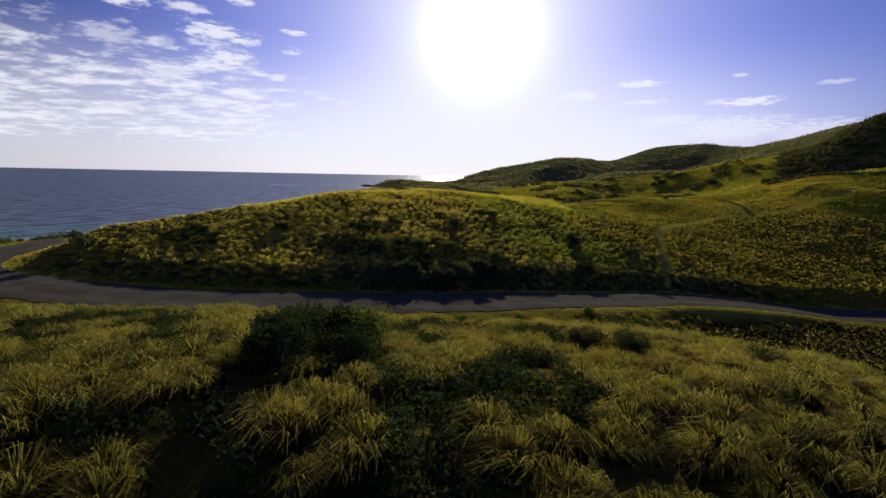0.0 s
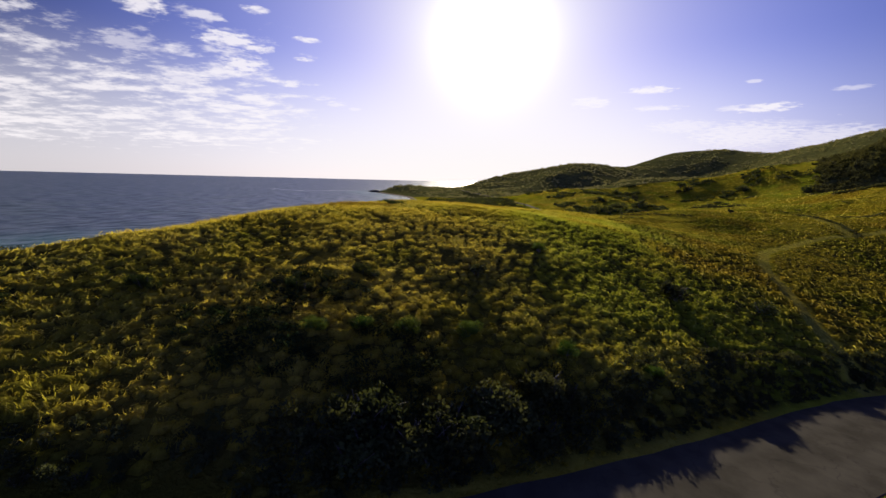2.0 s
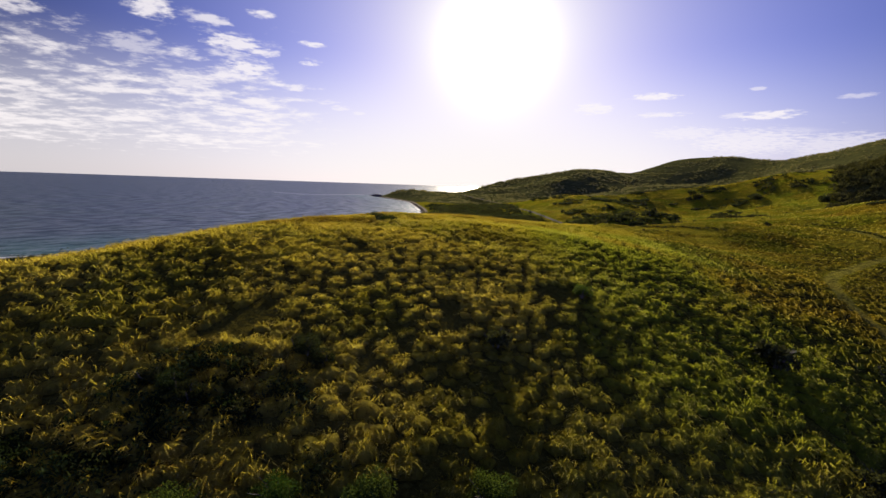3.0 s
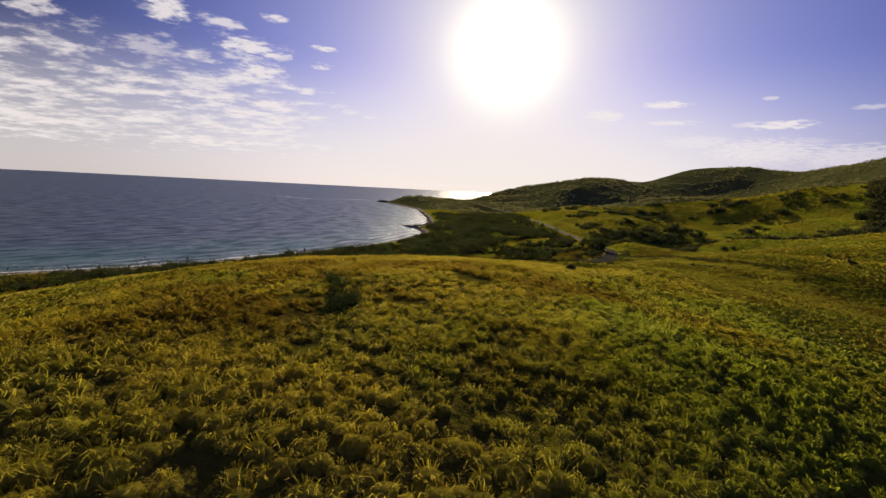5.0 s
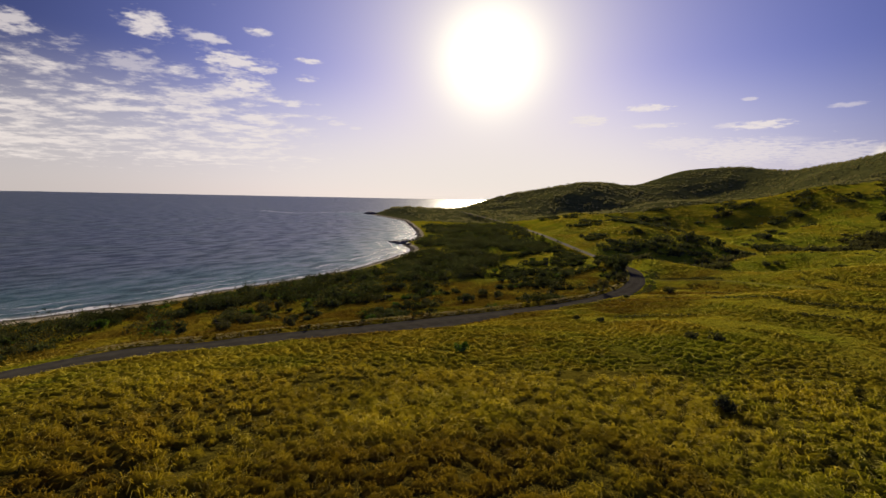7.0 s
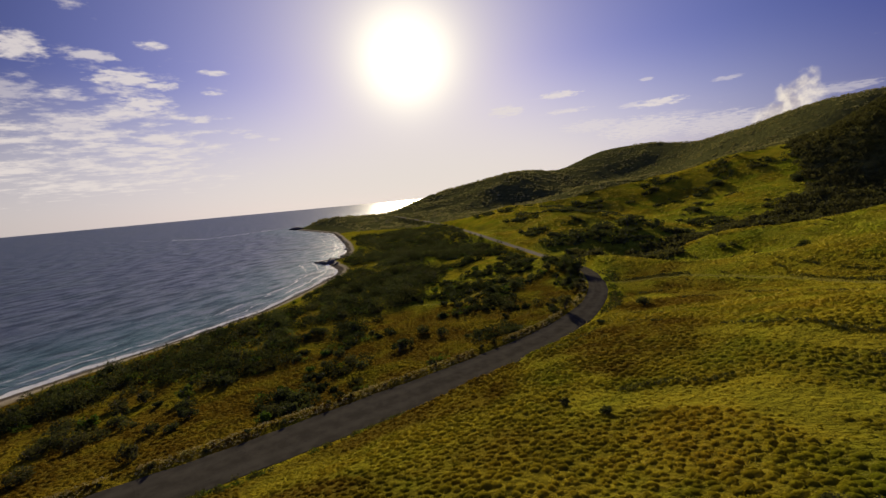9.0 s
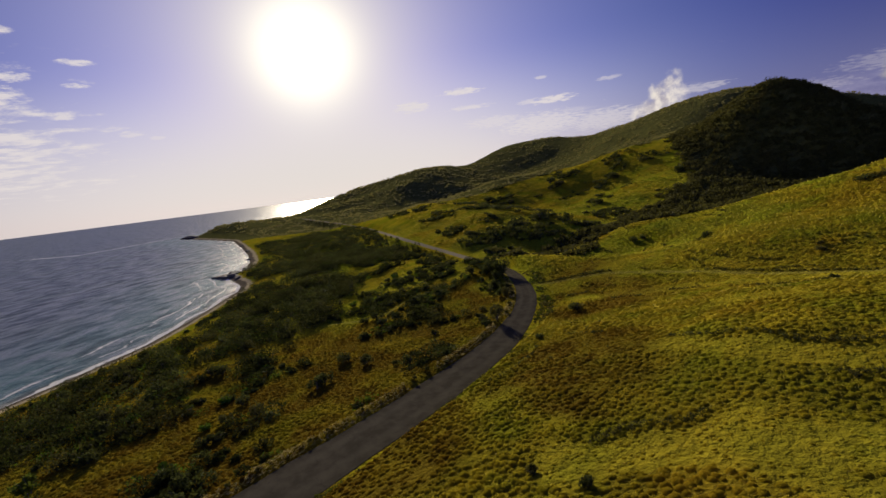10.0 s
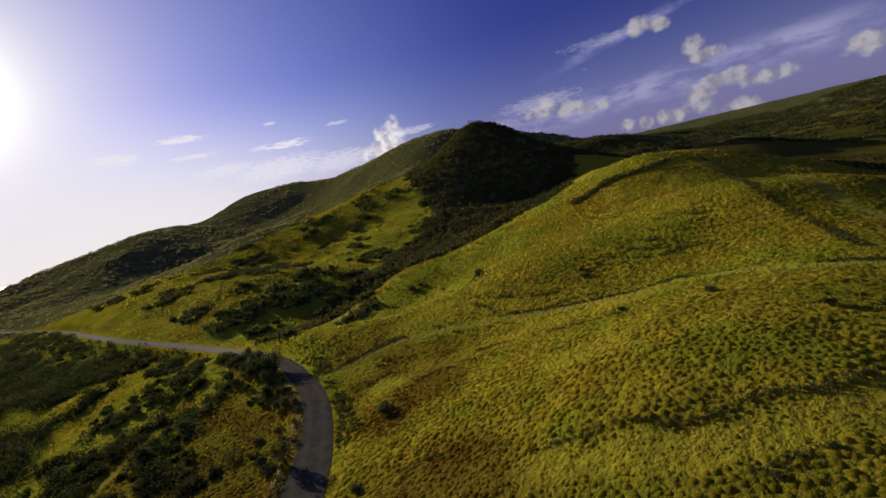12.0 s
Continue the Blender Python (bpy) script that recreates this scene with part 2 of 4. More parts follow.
def smooth_line(points, step):
    """A Catmull-Rom curve through the points, sampled about every step metres."""
    p = np.array(points, float)
    q = np.vstack([2 * p[0] - p[1], p, 2 * p[-1] - p[-2]])
    out = []
    for i in range(1, len(q) - 2):
        n = max(2, int(np.linalg.norm(q[i + 1][:2] - q[i][:2]) / step))
        t = np.arange(n)[:, None] / n
        out.append(0.5 * (2 * q[i] + (q[i + 1] - q[i - 1]) * t + (2 * q[i - 1] - 5 * q[i] + 4 * q[i + 1] - q[i + 2]) * t ** 2 + (3 * q[i] - q[i - 1] - 3 * q[i + 1] + q[i + 2]) * t ** 3))
    return np.vstack([*out, p[-1:]])


def side_distance(line, x, y):
    """Distance from a line, positive to its right, and the (fractional) index of the nearest place on it."""
    best, sign, place = np.full(x.shape, 1e18), np.ones(x.shape), np.zeros(x.shape)
    for i in range(len(line) - 1):
        (ax, ay), (bx, by) = line[i][:2], line[i + 1][:2]
        dx, dy = bx - ax, by - ay
        s = np.clip(((x - ax) * dx + (y - ay) * dy) / (dx * dx + dy * dy), 0, 1)
        d2 = (x - ax - s * dx) ** 2 + (y - ay - s * dy) ** 2
        near = d2 < best
        best = np.where(near, d2, best)
        sign = np.where(near, np.where((x - ax) * dy - (y - ay) * dx < 0, -1.0, 1.0), sign)
        place = np.where(near, i + s, place)
    return np.sqrt(best) * sign, place


def ease(a, b, v):
    t = np.clip((v - a) / (b - a), 0, 1)
    return t * t * (3 - 2 * t)


road_line = smooth_line(ROAD + ROAD_FAR, 4.0)
near_road = road_line[(road_line[:, 1] < 80) & (road_line[:, 0] > -46)][::-1]


def half_width(y):
    """Half the road's width: broad on the straights, narrow where it is overgrown beyond the bend."""
    return np.interp(y, [50, 62, 75, 120, 165, 185, 200, 212, 224, 236, 252, 275], [3.2, 3.5, 3.6, 3.6, 3.6, 4.3, 4.0, 3.5, 2.8, 2.5, 2.3, 1.9])


TABLES = {}


def noise2(x, y, scale, seed):
    """Smooth value noise between 0 and 1."""
    if seed not in TABLES:
        TABLES[seed] = np.random.default_rng(seed).random((256, 256))
    table = TABLES[seed]
    u, v = x / scale + 37.3 * seed, y / scale + 11.7 * seed
    iu, iv = np.floor(u).astype(int), np.floor(v).astype(int)
    fu, fv = u - iu, v - iv
    fu, fv = fu * fu * (3 - 2 * fu), fv * fv * (3 - 2 * fv)
    a, b2 = table[iu % 256, iv % 256], table[(iu + 1) % 256, iv % 256]
    c, d = table[iu % 256, (iv + 1) % 256], table[(iu + 1) % 256, (iv + 1) % 256]
    return (a * (1 - fu) + b2 * fu) * (1 - fv) + (c * (1 - fu) + d * fu) * fv


def inland(x, y):
    return side_distance(SHORE, x, y)[0]


def wild_height(x, y, d):
    base = np.interp(d, [-400, -60, 0, 8, 20, 50, 130, 350], [-12, -3, 0, 1.2, 2.2, 3.2, 4.5, 6])
    z = np.zeros_like(x)
    for cx, cy, h, a, b, bearing in HILLS:
        c, s = math.cos(radians(bearing)), math.sin(radians(bearing))
        z += h * np.exp(-(((x - cx) * s + (y - cy) * c) / a) ** 2 - (((x - cx) * c - (y - cy) * s) / b) ** 2)
    return base + z * ease(8, 53, d)


def road_place(x, y):
    d, place = side_distance(road_line, x, y)
    return d, np.interp(place, np.arange(len(road_line)), road_line[:, 2])


def hollow(x, y, rd):
    """A shallow hollow on the inland side of the seaside road."""
    return np.exp(-((rd - 10.0) / 9.5) ** 2) * ease(130, 148, y) * ease(14, -8, x)


def scarp(x, y):
    """Knee-high steps trodden along the meadow slopes."""
    near = (x > 20) & (x < 260) & (y > 90) & (y < 310)
    out = np.zeros_like(x)
    if near.any():
        way, much = terrace(x[near], y[near])
        out[near] = 0.12 * much * ease(-0.45, 0.45, way) * ease(5.0, 0.6, way)
    return out


def height(x, y):
    """Height of the ground, with the road's bed cut into it."""
    x, y = np.asarray(x, float), np.asarray(y, float)
    d = inland(x, y)
    z = wild_height(x, y, d)
    rd, rz = road_place(x, y)
    half = half_width(y)
    k = ease(half + 0.5, half + np.where(y < 100, np.interp(x, [-44, -32, -6, 12, 30], [9.0, 5.0, 4.8, 4.4, 4.0]), 4.2), np.abs(rd))
    # the slope before the near road drops to a level verge
    verge = rz + 0.1 + 0.27 * np.maximum(-rd - half - 2.6, 0.0)
    z = np.where((rd < 0) & (y < 75) & (x > -62), -0.5 * np.logaddexp(-z / 0.5, -verge / 0.5), z)
    # beyond it the hill rises gently, with a taller bank in the middle
    edge = np.interp(x, near_road[:, 0], near_road[:, 1]) + np.interp(x, [-10, 15], [3.2, 3.7])
    foot = np.interp(x, near_road[:, 0], near_road[:, 2]) + np.interp(x, [-14, -8, 6, 10], [-0.4, 1.6, 1.6, 0.5]) + np.interp(x, [4, 12], [0.262, 0.235]) * np.maximum(y - edge, 0.0)
    gentle = ease(105, 90, y) * ease(-50, -44, x) * ease(62, 48, x)
    z = np.where((rd > 0) & (y < 105), z - gentle * 0.25 * np.logaddexp(0.0, (z - foot) / 0.25), z)
    z = z + 0.55 * np.exp(-((y - 54.5) / 6.0) ** 2 - ((x + 1) / 11.0) ** 2)
    lumps = 0.5 * (noise2(x, y, 9.0, 3) - 0.5) + 0.25 * (noise2(x, y, 3.1, 4) - 0.5)
    far = np.clip(np.hypot(x, y - 120) / 400, 0.0, 1.0)
    lumps += far * 9.0 * (noise2(x, y, 60.0, 5) - 0.5) * ease(30, 140, d) + far * 3.0 * (noise2(x, y, 17.0, 6) - 0.5) * ease(10, 60, d)
    berm = 0.5 * np.exp(-((rd + half + 1.9) / 0.8) ** 2) * ease(150, 165, y)
    return rz * (1 - k) + (z + lumps * ease(2, 14, d) - 1.8 * hollow(x, y, rd)) * k + berm + scarp(x, y) * ease(half + 2, half + 7, np.abs(rd))


# ---- materials ----
def material(name, build, rough=0.8, spec=0.3):
    m = bpy.data.materials.new(name)
    m.use_nodes = True
    q = Graph(m.node_tree)
    p = m.node_tree.nodes["Principled BSDF"]
    p.inputs["Roughness"].default_value = rough
    p.inputs["Specular IOR Level"].default_value = spec
    build(q, p)
    return m


def bump(q, p, value, strength, distance):
    n = q.node("ShaderNodeBump", Strength=strength, Distance=distance, Height=value)
    q.put(p.inputs["Normal"], n.outputs[0])


def where_node(q):
    return q.node("ShaderNodeNewGeometry").outputs["Position"]


def grass_colours(q, pos, fine):
    """Dry yellow-green sward: straw, olive, rust and fresh green in patches of several sizes."""
    big = q.noise(pos, 0.035, 4.0, 0.6)
    mid = q.noise(pos, 0.16, 4.0, 0.6)
    green = q.noise(q.vec("ADD", pos, (91.0, 13.0, 0.0)), 0.05, 4.0, 0.62)
    c = q.mix(q.band(mid, 0.38, 0.64), (0.285, 0.25, 0.016), (0.43, 0.34, 0.022))
    c = q.mix(q.band(big, 0.52, 0.66, 0.0, 0.45), c, (0.39, 0.225, 0.015))
    c = q.mix(q.band(green, 0.47, 0.64, 0.0, 0.68), c, (0.20, 0.255, 0.012))
    c = q.mix(q.band(fine, 0.3, 1.0, 0.0, 0.45), c, (0.46, 0.36, 0.06))
    c = q.mix(q.math("MULTIPLY", q.attr("rust"), q.band(q.noise(pos, 0.11, 4.0), 0.36, 0.56, 0.4, 0.95)), c, (0.165, 0.095, 0.011))
    # golden grass of the near hill, the glow of backlit blades painted in
    c = q.mix(q.math("MULTIPLY", q.attr("straw"), 0.75), c, (0.60, 0.48, 0.085))
    c = q.mix(q.math("MULTIPLY", q.attr("fresh"), 0.75), c, (0.29, 0.36, 0.03))
    # coarse growth is darkened for the shade between its clumps
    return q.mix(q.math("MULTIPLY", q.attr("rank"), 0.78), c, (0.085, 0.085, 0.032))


def build_ground(q, p):
    pos = where_node(q)
    fine = q.noise(pos, 1.6, 5.0, 0.65)
    sward = q.mix(0.25, grass_colours(q, pos, q.math("MULTIPLY", fine, 0.6)), (0.07, 0.075, 0.006))
    sward = q.mix(q.math("MULTIPLY", q.attr("hay"), 0.5), sward, q.mix(fine, (0.20, 0.185, 0.016), (0.34, 0.30, 0.04)))
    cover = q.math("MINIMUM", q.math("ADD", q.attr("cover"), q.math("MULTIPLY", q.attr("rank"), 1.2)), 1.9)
    # thatch under the tussocks, darkened with the shade of their gaps
    shaded_litter = q.mix(q.noise(pos, 3.0, 4.0), (0.034, 0.028, 0.007), (0.10, 0.078, 0.014))
    c = q.mix(q.math("MULTIPLY", cover, 0.5), sward, shaded_litter)
    # low scrub on the far ridges, its colours lifted to stand for haze
    v = q.node("ShaderNodeTexVoronoi", Vector=pos, Scale=0.22)
    shrub = q.mix(q.band(q.noise(pos, 0.12, 4.0), 0.35, 0.65), (0.075, 0.082, 0.030), (0.125, 0.125, 0.042))
    shrub = q.mix(q.band(v.outputs["Distance"], 0.3, 0.8, 0.0, 0.6), shrub, (0.105, 0.10, 0.026))
    edge = q.math("ADD", q.attr("scrub"), q.math("MULTIPLY", q.math("SUBTRACT", q.noise(pos, 0.07, 5.0, 0.65), 0.5), 0.6))
    c = q.mix(q.band(edge, 0.42, 0.62), c, shrub)
    # sand and wet sand
    s = q.math("ADD", q.attr("shore"), q.math("MULTIPLY", q.math("SUBTRACT", q.noise(pos, 0.12, 4.0), 0.5), 7.0))
    sand = q.mix(q.band(s, 3.0, 5.5), (0.11, 0.095, 0.075), (0.42, 0.36, 0.25))
    sand = q.mix(q.band(q.noise(pos, 5.0, 3.0), 0.4, 0.7, 0.0, 0.3), sand, (0.28, 0.22, 0.14))
    c = q.mix(q.band(s, 6.5, 9.5), sand, c)
    # trodden tracks
    bare = q.math("ADD", q.attr("track"), q.math("MULTIPLY", q.math("SUBTRACT", q.noise(pos, 0.9, 3.0), 0.5), 0.5))
    c = q.mix(q.band(bare, 0.45, 0.75, 0.0, 0.55), c, (0.23, 0.20, 0.045))
    q.put(p.inputs["Base Color"], c)
    lumps = q.math("ADD", q.math("MULTIPLY", q.noise(pos, 0.75, 4.0, 0.6), 1.0), q.math("MULTIPLY", v.outputs["Distance"], q.math("MULTIPLY", q.attr("scrub"), -1.6)))
    lumps = q.math("ADD", lumps, q.math("MULTIPLY", fine, 0.5))
    bump(q, p, lumps, 1.0, 0.9)


def build_blades(q, p):
    pos = where_node(q)
    rnd = q.node("ShaderNodeNewGeometry").outputs["Random Per Island"]
    c = grass_colours(q, pos, rnd)
    # brown sheaths low on the stems, straw-coloured drooping tips
    tip = q.attr("tip")
    c = q.mix(q.band(tip, 0.0, 0.55, 0.35, 0.0), c, (0.075, 0.05, 0.014))
    pale = q.math("MULTIPLY", q.band(tip, 0.45, 1.0), q.band(q.noise(pos, 0.35, 3.0), 0.38, 0.62, 0.4, 0.9))
    pale = q.math("MULTIPLY", pale, q.math("SUBTRACT", 1.0, q.math("MULTIPLY", q.math("MAXIMUM", q.attr("rank"), q.attr("rust")), 0.6)))
    c = q.mix(pale, c, (0.74, 0.64, 0.30))
    c = q.mix(q.band(q.noise(pos, 0.9, 3.0), 0.5, 0.72, 0.0, 0.45), c, (0.11, 0.065, 0.02))
    leaf_shader(q, p, c, 0.8)


def build_tuft(q, p):
    pos = where_node(q)
    fine = q.noise(q.vec("MULTIPLY", pos, (7.0, 7.0, 1.5)), 1.0, 4.0, 0.7)
    c = grass_colours(q, pos, fine)
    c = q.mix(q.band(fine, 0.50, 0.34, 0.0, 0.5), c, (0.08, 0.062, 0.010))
    # darker low down: the shade in gaps between tufts is painted here
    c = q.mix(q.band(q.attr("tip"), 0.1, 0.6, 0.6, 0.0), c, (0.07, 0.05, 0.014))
    # hearts of the coarse clumps nearly black: their shaded sides put into the colour
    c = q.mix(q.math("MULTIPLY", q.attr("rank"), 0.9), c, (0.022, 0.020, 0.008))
    leaf_shader(q, p, c, 0.5)
    bump(q, p, fine, 1.0, 0.25)


def leaf_shader(q, p, c, through):
    q.put(p.inputs["Base Color"], c)
    t = q.node("ShaderNodeBsdfTranslucent", Color=q.mix(1.0, c, (1.25, 1.2, 0.7), "MULTIPLY"))
    m = q.node("ShaderNodeMixShader", Fac=through)
    q.tree.links.new(p.outputs[0], m.inputs[1])
    q.tree.links.new(t.outputs[0], m.inputs[2])
    out = [n for n in q.tree.nodes if n.type == "OUTPUT_MATERIAL"][0]
    q.tree.links.new(m.outputs[0], out.inputs["Surface"])


def build_verge(q, p):
    pos = where_node(q)
    rnd = q.node("ShaderNodeNewGeometry").outputs["Random Per Island"]
    c = q.mix(rnd, (0.30, 0.24, 0.09), (0.52, 0.46, 0.26))
    c = q.mix(q.band(q.noise(pos, 0.3, 3.0), 0.5, 0.7, 0.0, 0.7), c, (0.12, 0.13, 0.02))
    leaf_shader(q, p, c, 0.4)


def build_leaves(dark, light, dry):
    def build(q, p):
        pos = where_node(q)
        rnd = q.node("ShaderNodeNewGeometry").outputs["Random Per Island"]
        own = q.math("MAXIMUM", q.node("ShaderNodeObjectInfo").outputs["Random"], q.attr("kin"))
        c = q.mix(rnd, dark, light)
        c = q.mix(q.band(q.noise(pos, 0.33, 2.0), 0.42, 0.66, 0.0, 0.6), c, tuple(1.9 * v for v in light))
        c = q.mix(q.band(own, 0.5, 1.0, 0.0, 0.65), c, dry)
        c = q.mix(q.band(q.noise(pos, 0.06, 3.0), 0.5, 0.68, 0.0, 0.55), c, dry)
        leaf_shader(q, p, c, 0.32)
    return build


def build_bark(q, p):
    pos = where_node(q)
    q.put(p.inputs["Base Color"], q.mix(q.noise(pos, 6.0), (0.07, 0.055, 0.04), (0.17, 0.14, 0.11)))
    bump(q, p, q.noise(pos, 14.0), 0.6, 0.03)


def build_asphalt(q, p):
    pos = where_node(q)
    n = q.noise(pos, 0.5, 5.0, 0.6)
    c = q.mix(q.band(n, 0.35, 0.68), (0.052, 0.047, 0.036), (0.078, 0.070, 0.054))
    side = q.attr("side")
    wheel = q.band(q.math("ABSOLUTE", q.math("SUBTRACT", q.math("ABSOLUTE", side), 1.3)), 0.1, 0.75, 0.35, 0.0)
    c = q.mix(wheel, c, (0.098, 0.089, 0.070))
    worn = q.math("ADD", q.math("ABSOLUTE", side), q.math("MULTIPLY", q.math("SUBTRACT", q.noise(pos, 0.8, 4.0), 0.5), 1.2))
    c = q.mix(q.band(worn, 2.5, 3.3, 0.0, 0.75), c, (0.11, 0.09, 0.05))
    crack = q.node("ShaderNodeTexVoronoi", Vector=q.vec("ADD", pos, q.vec("SCALE", q.node("ShaderNodeTexNoise", Vector=pos, Scale=0.8).outputs["Color"], scale=1.5)), Scale=0.22)
    crack.feature = "DISTANCE_TO_EDGE"
    c = q.mix(q.band(crack.outputs["Distance"], 0.0, 0.010, 0.3, 0.0), c, (0.02, 0.02, 0.02))
    c = q.mix(q.band(q.noise(pos, 18.0, 2.0), 0.5, 0.8, 0.0, 0.35), c, (0.08, 0.07, 0.05))
    # paler beyond the bend: the grazing sun's sheen put into the colour
    c = q.mix(q.band(q.xyz(pos)[1], 272.0, 300.0), c, q.mix(n, (0.20, 0.175, 0.13), (0.30, 0.265, 0.20)))
    q.put(p.inputs["Base Color"], c)
    bump(q, p, q.noise(pos, 25.0, 3.0), 0.5, 0.01)


def build_water(q, p):
    pos = where_node(q)
    shore = q.attr("depth_way")
    c = q.mix(q.band(shore, 8.0, 95.0), (0.022, 0.115, 0.125), (0.022, 0.050, 0.104))
    c = q.mix(q.band(q.noise(pos, 0.018, 4.0), 0.45, 0.62, 0.0, 0.6), c, (0.020, 0.062, 0.078))
    c = q.mix(q.band(shore, 0.5, 7.0, 0.75, 0.0), c, (0.22, 0.2, 0.15))
    # surf: broken lines at three distances from the sand, and a reef further out
    wob = q.math("ADD", shore, q.math("MULTIPLY", q.math("SUBTRACT", q.noise(pos, 0.05, 4.0), 0.5), 15.0))
    lace = q.noise(pos, 0.55, 6.0, 0.7)
    foam = None
    for at, wide, need in ((1.2, 4.2, 0.26), (9.0, 2.6, 0.54), (18.0, 2.2, 0.60)):
        line = q.band(q.math("ABSOLUTE", q.math("SUBTRACT", wob, at)), 0.0, wide, 0.22, -0.9)
        along = q.math("MULTIPLY", q.math("SUBTRACT", q.noise(pos, 0.028, 2.0), need), 0.9)
        f = q.band(q.math("ADD", q.math("ADD", line, along), lace), 0.52, 0.72)
        foam = f if foam is None else q.math("MAXIMUM", foam, f)
    reef = q.math("ADD", q.attr("reef_way"), q.math("MULTIPLY", q.math("SUBTRACT", q.noise(pos, 0.02, 3.0), 0.5), 18.0))
    foam = q.math("MAXIMUM", foam, q.band(q.math("ADD", q.band(q.math("ABSOLUTE", reef), 0.0, 9.0, 0.35, -0.3), lace), 0.55, 0.75))
    body = c
    # waves run in towards the beach, their crests along it
    px, py = q.xyz(pos)[0], q.xyz(pos)[1]
    along = q.math("ADD", q.math("MULTIPLY", px, 0.56), q.math("MULTIPLY", py, 0.83))
    in_way = q.math("SUBTRACT", q.math("MULTIPLY", px, 0.83), q.math("MULTIPLY", py, 0.56))
    turned = q.tree.nodes.new("ShaderNodeCombineXYZ")
    q.put(turned.inputs[0], q.math("MULTIPLY", along, 0.45))
    q.put(turned.inputs[1], in_way)
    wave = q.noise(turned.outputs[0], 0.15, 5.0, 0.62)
    # crests lighter, troughs darker: wave shading put into the water's colour
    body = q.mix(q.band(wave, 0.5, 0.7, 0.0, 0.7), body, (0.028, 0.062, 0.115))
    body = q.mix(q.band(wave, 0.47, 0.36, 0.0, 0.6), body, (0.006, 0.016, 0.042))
    q.put(p.inputs["Base Color"], q.mix(foam, body, (0.75, 0.75, 0.74)))
    swell = q.vec("MULTIPLY", pos, (0.45, 1.0, 1.0))
    h = q.math("ADD", q.math("MULTIPLY", wave, 1.3), q.math("MULTIPLY", q.noise(swell, 0.5, 5.0, 0.68), 0.85))
    ripple = q.node("ShaderNodeBump", Strength=1.0, Distance=0.7, Height=h).outputs[0]
    q.put(p.inputs["Normal"], ripple)
    # a rough sea mirrors less of the low sky than a calm one
    gloss = q.node("ShaderNodeBsdfGlossy", Color=(0.9, 0.9, 0.9, 1), Roughness=0.3, Normal=ripple)
    strength = q.math("MINIMUM", q.node("ShaderNodeFresnel", IOR=1.33, Normal=ripple).outputs[0], 0.26)
    strength = q.math("MULTIPLY", strength, q.band(wave, 0.36, 0.64, 0.55, 1.45))
    strength = q.math("MULTIPLY", strength, q.math("SUBTRACT", 1.0, foam))
    m = q.node("ShaderNodeMixShader", Fac=strength)
    q.tree.links.new(p.outputs[0], m.inputs[1])
    q.tree.links.new(gloss.outputs[0], m.inputs[2])
    out = [n for n in q.tree.nodes if n.type == "OUTPUT_MATERIAL"][0]
    q.tree.links.new(m.outputs[0], out.inputs["Surface"])


def build_rock(q, p):
    pos = where_node(q)
    c = q.mix(q.noise(pos, 0.8, 5.0), (0.045, 0.04, 0.035), (0.16, 0.14, 0.12))
    q.put(p.inputs["Base Color"], c)
    bump(q, p, q.noise(pos, 2.5, 5.0, 0.65), 1.0, 0.25)


GROUND = material("grassland", build_ground, 1.0, 0.0)
BLADES = material("grass_blades", build_blades, 0.7, 0.04)
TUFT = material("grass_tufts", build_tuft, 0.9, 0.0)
VERGE = material("dry_verge_grass", build_verge, 0.7, 0.1)
# paler scrub leaves for the ridges: distance haze put into the colour
HAZED_RIDGE = material("hazed_scrub_leaves", build_leaves((0.10, 0.112, 0.05), (0.21, 0.212, 0.095), (0.25, 0.22, 0.11)), 0.9, 0.0)
SHRUB = material("shrub_leaves", build_leaves((0.022, 0.031, 0.012), (0.056, 0.066, 0.024), (0.085, 0.078, 0.03)), 0.8, 0.02)
# darker copy of the shrub leaves, shade put into their colour
SHADED_SHRUB = material("shaded_scrub_leaves", build_leaves((0.010, 0.018, 0.006), (0.026, 0.038, 0.012), (0.040, 0.038, 0.015)), 0.8, 0.02)
BRIGHT = material("fresh_leaves", build_leaves((0.035, 0.075, 0.010), (0.075, 0.13, 0.018), (0.09, 0.10, 0.02)), 0.8, 0.02)
BARK = material("grey_bark", build_bark)
ASPHALT = material("worn_asphalt", build_asphalt, 1.0, 0.0)
WATER = material("sea_water", build_water, 0.9, 0.0)
ROCK = material("dark_wet_rock", build_rock, 0.7, 0.4)

# ---- mesh helpers ----
def grade(lo, hi, step, far_lo, far_hi, ratio=1.06):
    """Even steps between lo and hi, growing steps beyond."""
    v = list(np.arange(lo, hi + 0.01, step))
    s = step
    while v[-1] < far_hi:
        s *= ratio
        v.append(v[-1] + s)
    s = step
    while v[0] > far_lo:
        s *= ratio
        v.insert(0, v[0] - s)
    return np.array(v)


